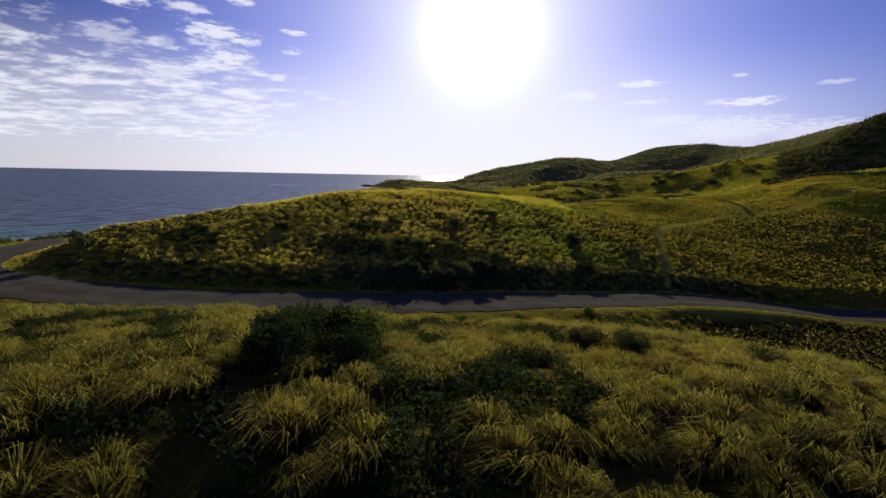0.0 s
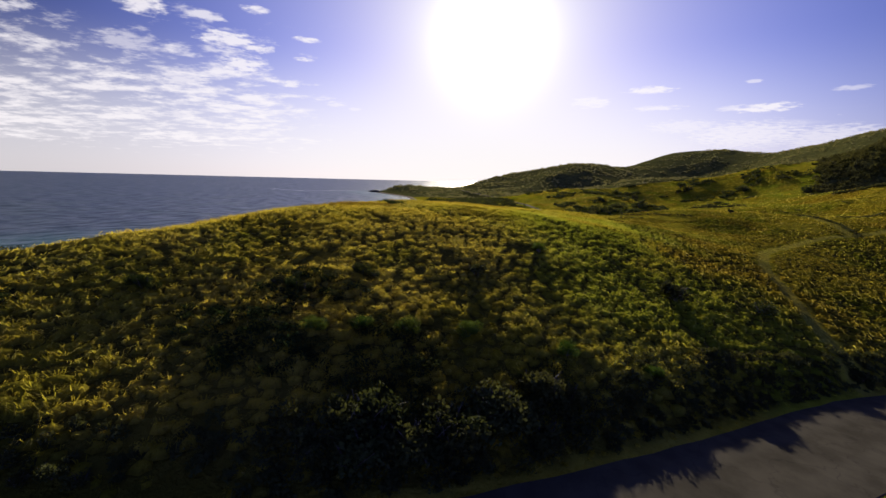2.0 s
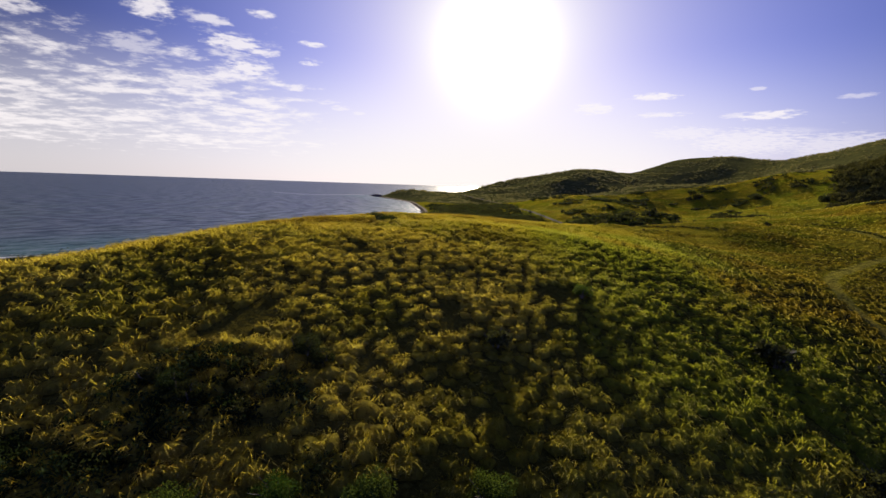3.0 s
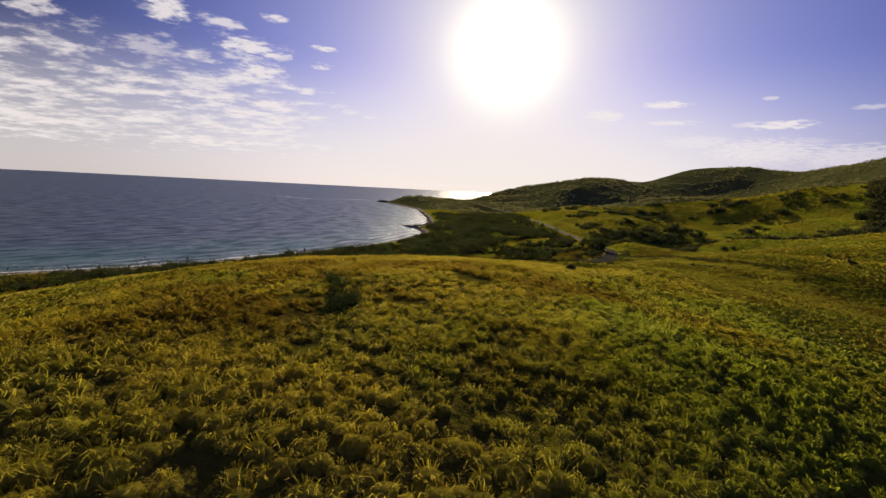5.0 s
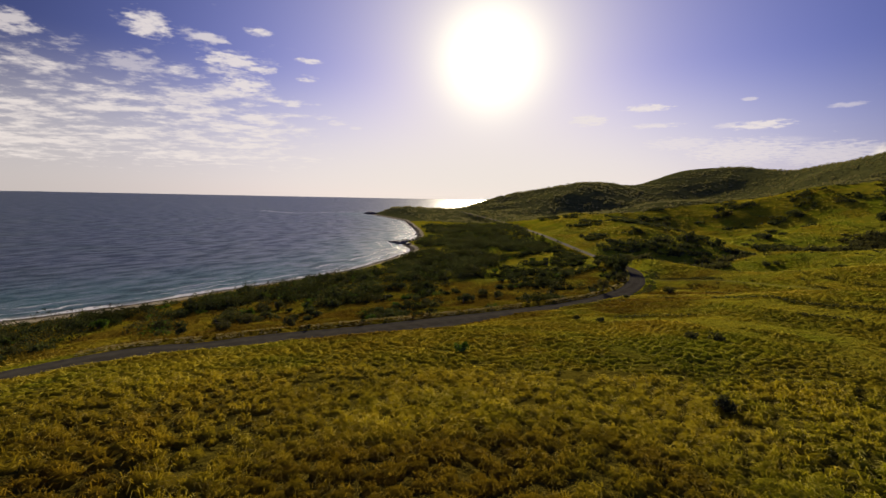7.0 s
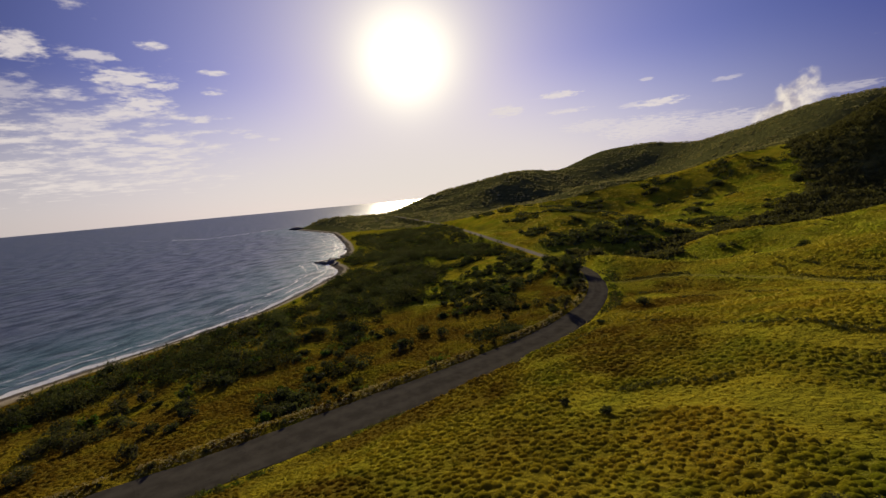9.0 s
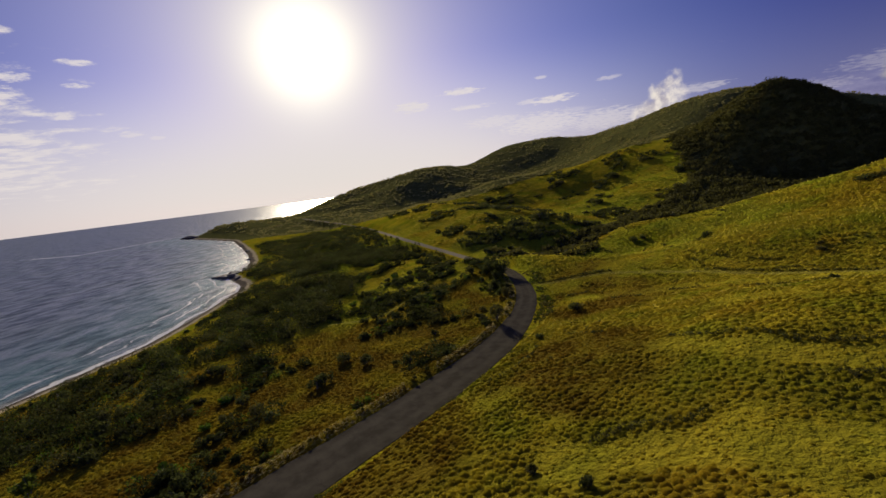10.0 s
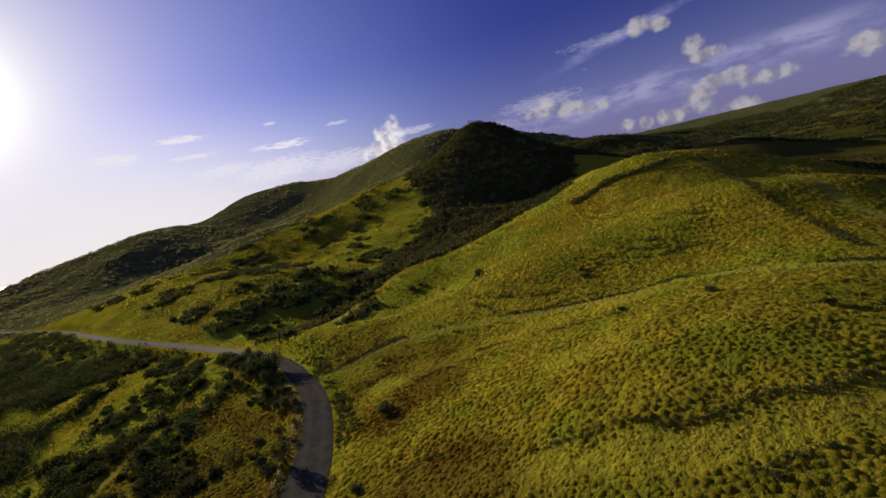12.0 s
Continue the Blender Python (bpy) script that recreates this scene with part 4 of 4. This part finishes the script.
for x0, y0 in zip(bx[ok], by[ok]):
    if len(taken) < 140 and all((x0 - a) ** 2 + (y0 - b) ** 2 > 9.0 for a, b in taken):
        taken.append((x0, y0))
        plant(random.choice((0, 0, 3, 3, 1, 2)), x0, y0, random.uniform(1.3, 2.5))

# small bushes along the seaward edge of the road
for j in range(34):
    i2 = int(np.argmin(np.abs(road_line[:, 1] - (168 + j * 2.6)) + 1000 * (road_line[:, 1] < 150)))
    p0, p1 = road_line[i2], road_line[min(i2 + 1, len(road_line) - 1)]
    t2 = (p1 - p0)[:2] / np.linalg.norm((p1 - p0)[:2])
    o = -(half_width(p0[1]) + random.uniform(0.9, 2.2))
    f = random.random()
    plant(random.choice((0, 1, 1, 3)), p0[0] + f * (p1 - p0)[0] + t2[1] * o, p0[1] + f * (p1 - p0)[1] - t2[0] * o, random.uniform(0.35, 0.75))


def thicket(name, seed, x, y, wide, tall, leaf, leaves, mat, label, category):
    """Many low clumps of leaf sprays in one mesh, too many to count."""
    rng = np.random.default_rng(seed)
    n = len(x)
    z = height(x, y)
    v = rng.normal(size=(n, leaves, 3))
    v /= np.linalg.norm(v, axis=2)[..., None]
    v[..., 2] = np.abs(v[..., 2]) * 0.95 + 0.05
    rad = np.stack([wide, wide, tall], -1)[:, None, :] * rng.uniform(0.55, 1.1, (n, leaves, 1))
    lean = rng.normal(size=(n, 1, 3)) * np.array([0.2, 0.2, 0.0]) * wide[:, None, None]
    c = np.stack([x, y, z], -1)[:, None, :] + v * rad + lean * v[..., 2:3]
    c = c.reshape(-1, 3)
    a, b2 = rng.normal(size=(2, len(c), 3)) * leaf * 0.75
    co = np.stack([c - a * 0.6, c + a, c + b2], 1).reshape(-1, 3)
    me = poly_mesh(name, co, np.zeros((0, 4), int), np.arange(len(co)).reshape(-1, 3), mat)
    me.attributes.new("kin", "FLOAT", "POINT").data.foreach_set("value", np.repeat(rng.random(n) ** 1.4, leaves * 3).astype(np.float32))
    return tagged(new(name, me), label, category, kind="stuff")


rng = np.random.default_rng(77)
px, py = rng.uniform(-175, 110, 60000), rng.uniform(150, 600, 60000)
reach = belt_reach(px, py, inland(px, py))
rd = side_distance(road_line, px, py)[0]
dense = noise2(px, py, 9.0, 51) * 0.55 + noise2(px, py, 24.0, 52) * 0.45
keep = (np.abs(rd) > half_width(py) + 4) & (rd < 0) & (inland(px, py) > sand_reach(py)) & (((reach > 0) & (dense > np.where(py > 265, 0.38, np.interp(inland(px, py), [16, 34, 50], [0.36, 0.42, 0.52]))) & (rng.random(60000) < 0.17)) | ((reach > -70) & (dense > np.where(py > 262, 0.34, np.where(px > 8, 0.50, 0.56))) & (py > 185) & (rng.random(60000) < np.where(px > 0, 0.42, 0.22)))) & (track_distance(px, py) > 2.5) & ((py < 420) | (rng.random(60000) < 0.55))
px, py = px[keep], py[keep]
size = (1.3 + 3.4 * rng.random(len(px)) ** 1.8) * (1 + 0.25 * (py > 330)) * np.interp(reach[keep], [0, 8], [0.55, 1.0])
cut = rng.random(len(px)) < 0.82
dull = noise2(px, py, 7.0, 43) + 0.3 * rng.random(len(px)) > 0.66
for seed, leaves, some in ((1, SHRUB, cut & dull), (19, SHADED_SHRUB, cut & ~dull)):
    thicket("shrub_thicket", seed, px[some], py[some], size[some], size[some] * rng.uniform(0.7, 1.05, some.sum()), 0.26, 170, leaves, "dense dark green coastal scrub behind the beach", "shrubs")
thicket("shrub_thicket", 2, px[~cut], py[~cut], size[~cut] * 1.1, size[~cut] * 0.45, 0.24, 84, BRIGHT, "patches of fresh green low shrubs in coastal scrub", "shrubs")

px, py = rng.uniform(70, 600, 40000), rng.uniform(250, 500, 40000)
keep = (wood_reach(px, py) + np.interp(px, [100, 200], [44, 18]) * (noise2(px, py, 13.0, 53) - 0.5) > 0) & (np.abs(side_distance(road_line, px, py)[0]) > 6)
keep &= rng.random(40000) < np.interp(px, [70, 200, 300, 480], [0.5, 0.55, 0.5, 0.5])
px, py = px[keep], py[keep]
size = rng.uniform(1.3, 2.6, len(px)) * np.interp(px, [80, 200, 400], [0.8, 1.0, 1.35])
thicket("woodland", 3, px, py, size, size * rng.uniform(0.8, 1.3, len(px)), 0.76, 27, SHRUB, "dark dense woodland filling the valley and hillside", "woods")

px, py = rng.uniform(85, 360, 9000), rng.uniform(300, 570, 9000)
u, v = px * 0.9 + py * 0.3, -px * 0.3 + py * 0.9
keep = (noise2(u * 0.6, v, 16.0, 56) * 0.65 + noise2(px, py, 6.0, 57) * 0.35 > 0.66) & (side_distance(CREST, px, py)[0] > 0) & (wood_reach(px, py) < 0) & (py > 330 - 0.1 * px)
px, py = px[keep], py[keep]
size = rng.uniform(1.2, 2.8, len(px))
thicket("hillside_shrubs", 6, px, py, size, size * rng.uniform(0.6, 0.9, len(px)), 0.6, 40, SHRUB, "dark shrub patches on grassy far slopes", "shrubs")

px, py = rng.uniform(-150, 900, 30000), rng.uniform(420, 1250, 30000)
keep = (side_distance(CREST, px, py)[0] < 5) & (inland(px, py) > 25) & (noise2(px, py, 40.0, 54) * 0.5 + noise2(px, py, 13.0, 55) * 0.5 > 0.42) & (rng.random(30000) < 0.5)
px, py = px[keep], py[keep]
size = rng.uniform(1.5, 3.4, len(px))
thicket("ridge_scrub", 4, px, py, size, size * rng.uniform(0.35, 0.7, len(px)), 0.9, 18, HAZED_RIDGE, "low scrub covering the distant ridges, paled for haze", "shrubs")

px, py = rng.uniform(330, 900, 16000), rng.uniform(-120, 420, 16000)
keep = (side_distance(CREST, px, py)[0] < 8 + 130 * ease(260, 150, py)) & (noise2(px, py, 30.0, 54) * 0.5 + noise2(px, py, 11.0, 55) * 0.5 > 0.36)
px, py = px[keep], py[keep]
size = rng.uniform(1.4, 3.2, len(px)) * np.interp(px, [450, 700], [1.0, 1.8])
thicket("hilltop_scrub", 18, px, py, size, size * rng.uniform(0.5, 0.9, len(px)), 0.8, 26, SHRUB, "dark scrub covering the hill above the meadow", "shrubs")

# low growth filling the foot of the road cutting
px, py = rng.uniform(-42, 90, 16000), rng.uniform(38, 75, 16000)
rd = side_distance(road_line, px, py)[0] - half_width(py)
keep = (rd > np.interp(px, [-10, -7], [2.2, 0.8])) & (rd < 4.4 + 2.6 * (noise2(px, py, 5.0, 58) - 0.4)) & (rng.random(16000) < np.interp(px, [-12, -6], [0.45, 0.7]))
px, py = px[keep], py[keep]
size = rng.uniform(0.45, 1.0, len(px)) * np.interp(px, [-40, -10, -4, 8, 18], [0.42, 0.5, 1.0, 1.0, 0.65]) * np.interp(rd[keep], [0.8, 3.0], [0.5, 1.0])
thicket("bank_scrub", 8, px, py, size, size * rng.uniform(0.7, 1.1, len(px)), 0.10, 110, SHRUB, "dark tangled scrub on the bank above the road", "shrubs")

# low scrub on the near slopes, added in grass gaps as their dark shade
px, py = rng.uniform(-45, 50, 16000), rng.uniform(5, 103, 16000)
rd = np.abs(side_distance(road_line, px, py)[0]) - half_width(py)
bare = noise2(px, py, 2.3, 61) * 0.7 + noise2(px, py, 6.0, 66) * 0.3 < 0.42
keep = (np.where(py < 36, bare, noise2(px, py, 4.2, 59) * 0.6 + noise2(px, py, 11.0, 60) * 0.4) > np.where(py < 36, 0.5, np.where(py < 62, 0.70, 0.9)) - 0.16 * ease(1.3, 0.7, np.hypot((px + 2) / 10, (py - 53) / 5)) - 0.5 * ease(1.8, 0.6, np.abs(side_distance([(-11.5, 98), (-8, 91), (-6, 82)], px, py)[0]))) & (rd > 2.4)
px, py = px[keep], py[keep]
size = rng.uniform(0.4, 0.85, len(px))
thicket("low_scrub", 9, px, py, size, size * rng.uniform(0.6, 0.9, len(px)), 0.075, 170, SHADED_SHRUB, "low dark scrub among tall grass, also standing for shaded gaps", "shrubs")

# bushes hiding most of the road beyond the bend
px, py = rng.uniform(30, 80, 4000), rng.uniform(278, 700, 4000)
rd = side_distance(road_line, px, py)[0]
keep = (rd < -3.2) & (rd > -9.0) & (noise2(px, py, 16.0, 64) > 0.30) & (rng.random(4000) < 0.35)
px, py = px[keep], py[keep]
size = rng.uniform(0.9, 1.9, len(px))
thicket("roadside_scrub", 10, px, py, size, size * 1.1, 0.32, 60, SHRUB, "dark shrubs lining the far road", "shrubs")

# fresh green growth along the inland edge of the road
px, py = rng.uniform(-60, 72, 26000), rng.uniform(150, 275, 26000)
rd = side_distance(road_line, px, py)[0] - half_width(py)
keep = (rd > 0.5) & (rd < 1.6 + 3.6 * noise2(px, py, 9.0, 67)) & (noise2(px, py, 5.0, 65) > 0.36) & (rng.random(26000) < 0.7)
px, py = px[keep], py[keep]
size = rng.uniform(0.25, 0.75, len(px))
cut = rng.random(len(px)) < 0.5
thicket("roadside_growth", 12, px[cut], py[cut], size[cut] * 1.1, size[cut], 0.14, 50, SHRUB, "low dark shrubs along the road edge", "shrubs")
px, py, size = px[~cut], py[~cut], size[~cut]
thicket("roadside_growth", 11, px, py, size, size * 0.7, 0.14, 50, BRIGHT, "fresh green weeds along the road edge", "plants")

# ---- rocks on the shore ----
def make_rock(seed, x, y, size, tall):
    r = np.random.default_rng(seed)
    bm = bmesh.new()
    bmesh.ops.create_icosphere(bm, subdivisions=3, radius=1.0)
    o = r.uniform(0, 50, 3)
    for v in bm.verts:
        n1 = noise.noise(v.co * 1.3 + Vector(o)) * 0.45 + noise.noise(v.co * 3.1 + Vector(o)) * 0.22
        v.co = Vector((v.co.x * size * (1 + n1), v.co.y * size * 0.8 * (1 + n1), v.co.z * tall * (1 + n1)))
    ob = part("rock", bm, ROCK, None)
    ob.location = (x, y, float(height(np.array([x]), np.array([y]))[0]) + tall * 0.25)
    ob.rotation_euler[2] = r.uniform(0, 6)
    return tagged(ob, "dark wet boulder at the water's edge", "rock", "rocks on the point")


for j, (x, y, s, h) in enumerate([(-40, 428, 4.5, 1.8), (-44, 433, 4.0, 1.5), (-47.5, 436, 3.2, 1.1), (-50.5, 438.5, 2.3, 0.8), (-38, 436, 4.0, 1.6), (-34, 456, 1.8, 0.7), (-35, 505, 2.2, 0.8), (-42, 575, 2.6, 0.9), (-34, 416, 2.2, 0.8), (-53, 640, 3.0, 1.0), (-160, 935, 9.0, 3.0), (-150, 915, 8.0, 2.6), (-168, 944, 6.0, 2.0)]):
    make_rock(j, x, y, s, h)

# ---- grass ----
def tussocks(name, seed, x, y, size, blades, width, mat, label, plain=0, dome=0, tall=1.0, droop=0.0):
    """Drooping tufts of blades, many in one mesh."""
    rng = np.random.default_rng(seed)
    n = len(x)
    z = height(x, y) - 0.06
    th = rng.uniform(0, 2 * np.pi, (n, blades))
    r0 = size[:, None] * 0.22 * np.sqrt(rng.random((n, blades)))
    L = size[:, None] * rng.uniform(0.65, 1.2, (n, blades))
    spread = rng.uniform(0.5, 1.35, (n, blades))
    w = width * rng.uniform(0.6, 1.3, (n, blades)) * (0.6 + 0.4 * size[:, None])
    c, s = np.cos(th), np.sin(th)
    bx, by, bz = x[:, None] + r0 * c, y[:, None] + r0 * s, np.broadcast_to(z[:, None], th.shape)
    tw = th + rng.normal(0, 0.5, th.shape)
    qx, qy = -np.sin(tw), np.cos(tw)
    mx, my, mz = bx + c * L * spread * 0.42 - 0.06 * L, by + s * L * spread * 0.42, bz + L * (0.80 - 0.22 * spread)
    tx, ty, tz = bx + c * L * spread * 0.95 - 0.22 * L, by + s * L * spread * 0.95, bz + L * (0.82 - 0.58 * spread)
    co = np.stack([np.stack([bx - qx * w / 2, by - qy * w / 2, bz], -1), np.stack([bx + qx * w / 2, by + qy * w / 2, bz], -1),
                   np.stack([mx + qx * w * 0.5, my + qy * w * 0.5, mz], -1), np.stack([mx - qx * w * 0.5, my - qy * w * 0.5, mz], -1), np.stack([tx, ty, tz], -1)], 2).reshape(-1, 3)
    if not plain:
        # blades spring from the shoulders of the mound, arch over and hang
        foot = size[:, None] * 0.40 * np.sqrt(rng.random((n, blades)))
        L = size[:, None] * rng.uniform(0.30, 0.66, (n, blades))
        s2 = rng.uniform(0.3 + droop, 1.0 + droop, (n, blades))
        lean = -0.2 * L
        rise = size[:, None] * 0.36 * (1 - (foot / (0.62 * size[:, None])) ** 2)
        r1 = foot + L * (0.18 + 0.30 * s2)
        r2 = r1 + L * (0.28 + 0.30 * s2)
        p0 = np.stack([x[:, None] + foot * c, y[:, None] + foot * s, bz + rise], -1)
        p1 = np.stack([x[:, None] + r1 * c + 0.5 * lean, y[:, None] + r1 * s, bz + rise + L * (0.62 - 0.34 * s2)], -1)
        bend = th + rng.normal(0, 0.75, th.shape)
        sway = rng.normal(0, 0.16, (2, n, 1)) * size[:, None]
        p2 = np.stack([x[:, None] + r1 * c + (r2 - r1) * np.cos(bend) + lean + sway[0], y[:, None] + r1 * s + (r2 - r1) * np.sin(bend) + sway[1], bz + rise + L * (0.66 - 0.98 * s2)], -1)
        side = np.stack([qx * w / 2, qy * w / 2, np.zeros_like(w)], -1)
        co = np.stack([p0 - side, p0 + side, p1 + side * 0.9, p1 - side * 0.9, p2], 2).reshape(-1, 3)
    if plain:
        co = co.reshape(-1, 5, 3)[:, 2:].copy()
        co[:, :2, 2] -= 0.30 * np.repeat(size, blades)[:, None]
        co[:, 2, 2] -= 0.42 * np.repeat(size, blades)
        co = co.reshape(-1, 3)
        me = poly_mesh(name, co, np.zeros((0, 4), int), np.arange(len(co)).reshape(-1, 3), mat)
        ends = (0.55, 0.55, 0.9)
    else:
        i = np.arange(n * blades)[:, None] * 5
        me = poly_mesh(name, co, i + np.array([[0, 1, 2, 3]]), i + np.array([[3, 2, 4]]), mat)
        ends = (0.1, 0.1, 0.6, 0.6, 1.0)
    me.attributes.new("tip", "FLOAT", "POINT").data.foreach_set("value", np.tile(ends, n * blades).astype(np.float32))
    dome = dome or plain
    if dome:
        # a low ragged dome under the blades
        m = dome
        ring = np.arange(m) * 2 * np.pi / m
        rings = 2 if m > 5 else 1
        jit = rng.uniform(0.72, 1.25, (n, rings, m))
        rads = size[:, None, None] * np.array([0.68, 0.48])[None, :rings, None] * jit
        ups = np.array([-0.05, 0.18 * tall])[None, :rings, None] * size[:, None, None] * jit
        turn = ring[None, None] + rng.uniform(0, 1, (n, 1, 1))
        mound = np.stack([x[:, None, None] + rads * np.cos(turn), y[:, None, None] + rads * np.sin(turn), z[:, None, None] + ups], -1).reshape(n, rings * m, 3)
        top = np.stack([x + rng.normal(0, 0.08, n), y + rng.normal(0, 0.08, n), z + size * tall * rng.uniform(0.25, 0.36, n)], -1)[:, None]
        mound = np.concatenate([mound, top], 1).reshape(-1, 3)
        corners = rings * m + 1
        first = (np.arange(n) * corners)[:, None, None]
        e = np.arange(m)
        low = (rings - 1) * m
        caps = (first + np.stack([low + e, low + (e + 1) % m, np.full(m, rings * m)], 1)[None]).reshape(-1, 3)
        quads = (first + np.stack([e, (e + 1) % m, m + (e + 1) % m, m + e], 1)[None]).reshape(-1, 4) if rings == 2 else np.zeros((0, 4), int)
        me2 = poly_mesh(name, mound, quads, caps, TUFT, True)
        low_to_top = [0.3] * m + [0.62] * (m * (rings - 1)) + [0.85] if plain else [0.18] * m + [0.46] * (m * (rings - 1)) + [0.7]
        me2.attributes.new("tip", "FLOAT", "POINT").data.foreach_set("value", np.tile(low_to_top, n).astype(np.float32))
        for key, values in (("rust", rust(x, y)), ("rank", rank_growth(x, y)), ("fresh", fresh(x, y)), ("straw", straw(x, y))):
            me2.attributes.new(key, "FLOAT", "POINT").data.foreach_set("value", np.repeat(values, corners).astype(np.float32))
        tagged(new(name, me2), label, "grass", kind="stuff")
    for key, values in (("rust", rust(x, y)), ("rank", rank_growth(x, y)), ("fresh", fresh(x, y)), ("straw", straw(x, y))):
        me.attributes.new(key, "FLOAT", "POINT").data.foreach_set("value", np.repeat(values, len(co) // n).astype(np.float32))
    return tagged(new(name, me), label, "grass", kind="stuff")


def scatter(seed, x0, x1, y0, y1, step):
    rng = np.random.default_rng(seed)
    gx, gy = np.meshgrid(np.arange(x0, x1, step), np.arange(y0, y1, step))
    gx = gx + rng.uniform(-0.48, 0.48, gx.shape) * step
    gy = gy + rng.uniform(-0.48, 0.48, gy.shape) * step
    return gx.ravel(), gy.ravel(), rng.random(gx.size)


AXIS = [(0, -20), (0, 110), (6, 165)]


def grow(name, seed, step, near, far, first, last, blades, width, mean, label, plain=0, dome=0, tall=1.0, droop=0.0):
    x, y, r = scatter(seed, -120, 335, 4, 300, step)
    d = np.abs(side_distance(AXIS, x, y)[0])
    k = (d >= near) & (d < far) & (y >= first) & (y < last) & ((np.abs(x) < 1.1 * y + 14) | (y > 145 - 0.27 * x)) & (inland(x, y) > 8)
    x, y, r, d = x[k], y[k], r[k], d[k]
    short = lawn(x, y)
    ok = (r < open_ground(x, y) * (1 - 0.55 * short)) & (noise2(x, y, 2.3, 61) * 0.7 + noise2(x, y, 6.0, 66) * 0.3 > np.where(y < 34, 0.435, np.where(d < 12, 0.26, 0.14)))
    x, y, r, short = x[ok], y[ok], r[ok], short[ok]
    size = mean * (0.75 + 0.4 * noise2(x, y, 4.0, 62)) * (0.8 + 0.5 * np.random.default_rng(seed).random(len(x))) * (1 - 0.7 * short)
    size *= np.interp(np.abs(side_distance(road_line, x, y)[0]) - half_width(y), [0, 1.2, 2.6], [0.3, 0.55, 1.0])
    size *= 1 - 0.4 * hollow(x, y, side_distance(road_line, x, y)[0])
    return tussocks(name, seed, x, y, size, blades, width, BLADES, label, plain, dome, tall, droop)


grow("grass", 1, 1.12, 0, 24, 2, 38, 180, 0.0115, 1.2, "tall drooping straw-green grass clumps on the slope", 0, 7, 1.0, 0.1)
grow("grass", 5, 0.78, 0, 13, 38, 125, 36, 0.017, 0.78, "tall drooping yellow-green grass tussocks on the hill", 0, 6, 1.15, 0.12)
grow("grass", 10, 0.88, 13, 30, 38, 125, 18, 0.028, 0.86, "tall yellow-green grass tussocks on the hill", 0, 6, 1.15)
grow("grass", 11, 0.78, 0, 28, 125, 300, 11, 0.045, 0.66, "dense yellow-green grass tussocks above the road", 6, 0, 1.25)
grow("grass", 6, 1.3, 24, 70, 4, 38, 60, 0.03, 1.3, "tall drooping straw-green grass clumps on the slope", 0, 6, 1.0, 0.1)
grow("grass", 2, 1.1, 30, 70, 38, 100, 13, 0.07, 0.98, "lumpy yellow-green grass tussocks on the slopes", 6)
grow("grass", 12, 0.86, 28, 70, 100, 300, 7, 0.06, 0.70, "close mop-headed grass tussocks on the meadow", 6, 0, 0.95)
grow("grass", 3, 1.15, 70, 170, 4, 300, 4, 0.14, 0.86, "distant yellow-green grass tussocks on the meadow", 5, 0, 1.1)
grow("grass", 4, 2.1, 170, 330, 4, 300, 3, 0.3, 1.2, "far yellow-green grass tussocks on the hillside", 5)

x, y, r = scatter(7, -60, 150, 300, 440, 1.8)
k = (r < open_ground(x, y) * 0.9) & (np.abs(side_distance(road_line, x, y)[0]) > 3)
tussocks("grass", 7, x[k], y[k], 0.8 + 0.5 * r[k], 4, 0.25, BLADES, "far grass tussocks among coastal scrub", 5)

x, y, r = scatter(15, 88, 330, 300, 545, 3.0)
k = (r < 0.75) & (side_distance(CREST, x, y)[0] > 4) & (wood_reach(x, y) < 0)
tussocks("grass", 15, x[k], y[k], 1.3 + 0.9 * r[k], 3, 0.4, BLADES, "far tufted grass on green hillside", 5)

# dark growth added along the meadow's trodden steps to draw their shade
x, y, r = scatter(14, 20, 205, 100, 290, 0.5)
step, much = terrace(x, y)
on_step = (np.abs(step + 0.1) < 0.25) & (much > 0.8) & (noise2(x, y, 3.0, 41) > 0.55)
gaps = noise2(x, y, 5.0, 37)
bank = np.min([np.abs(side_distance(way, x, y)[0]) for way in STEPS], axis=0) < 0.2 + 0.35 * gaps
path_side = side_distance(TRACKS[1], x, y)[0]
beside = (path_side < -0.9) & (path_side > -1.5 - 0.9 * gaps) & (noise2(x, y, 9.0, 38) > 0.36)
fence = (np.abs(side_distance(OLD_FENCE, x, y)[0]) < 0.5 + 0.7 * gaps) & (noise2(x, y, 6.0, 39) > 0.25)
k = (on_step & (open_ground(x, y) > 0.5)) | bank | beside | fence
thicket("sedge", 13, x[k], y[k], 0.2 + 0.22 * r[k], 0.28 + 0.25 * r[k], 0.11, 24, SHRUB, "dark growth along trodden steps, standing for their shade", "plants")
x, y, r = scatter(16, 155, 202, 184, 220, 0.9)
k = (np.abs(side_distance(CREST_SCRUB, x, y)[0]) < 0.6 + 2.6 * noise2(x, y, 7.0, 40)) & (r < 0.7)
thicket("crest_scrub", 17, x[k], y[k], 0.6 + 0.8 * r[k], 0.7 + 0.9 * r[k], 0.26, 34, SHRUB, "dark low scrub along the crest of the meadow", "shrubs")

# pale dry grass on the low bank beside the road
x, y, r = scatter(9, -60, 75, 150, 275, 0.45)
rd = side_distance(road_line, x, y)[0]
k = (np.abs(rd + half_width(y) + 1.3) < 0.9 + 0.5 * (r - 0.5)) & (noise2(x, y, 3.0, 63) > 0.28)
tussocks("verge_grass", 9, x[k], y[k], 0.38 + 0.3 * r[k], 12, 0.06, VERGE, "pale dry grass on the bank beside the road")
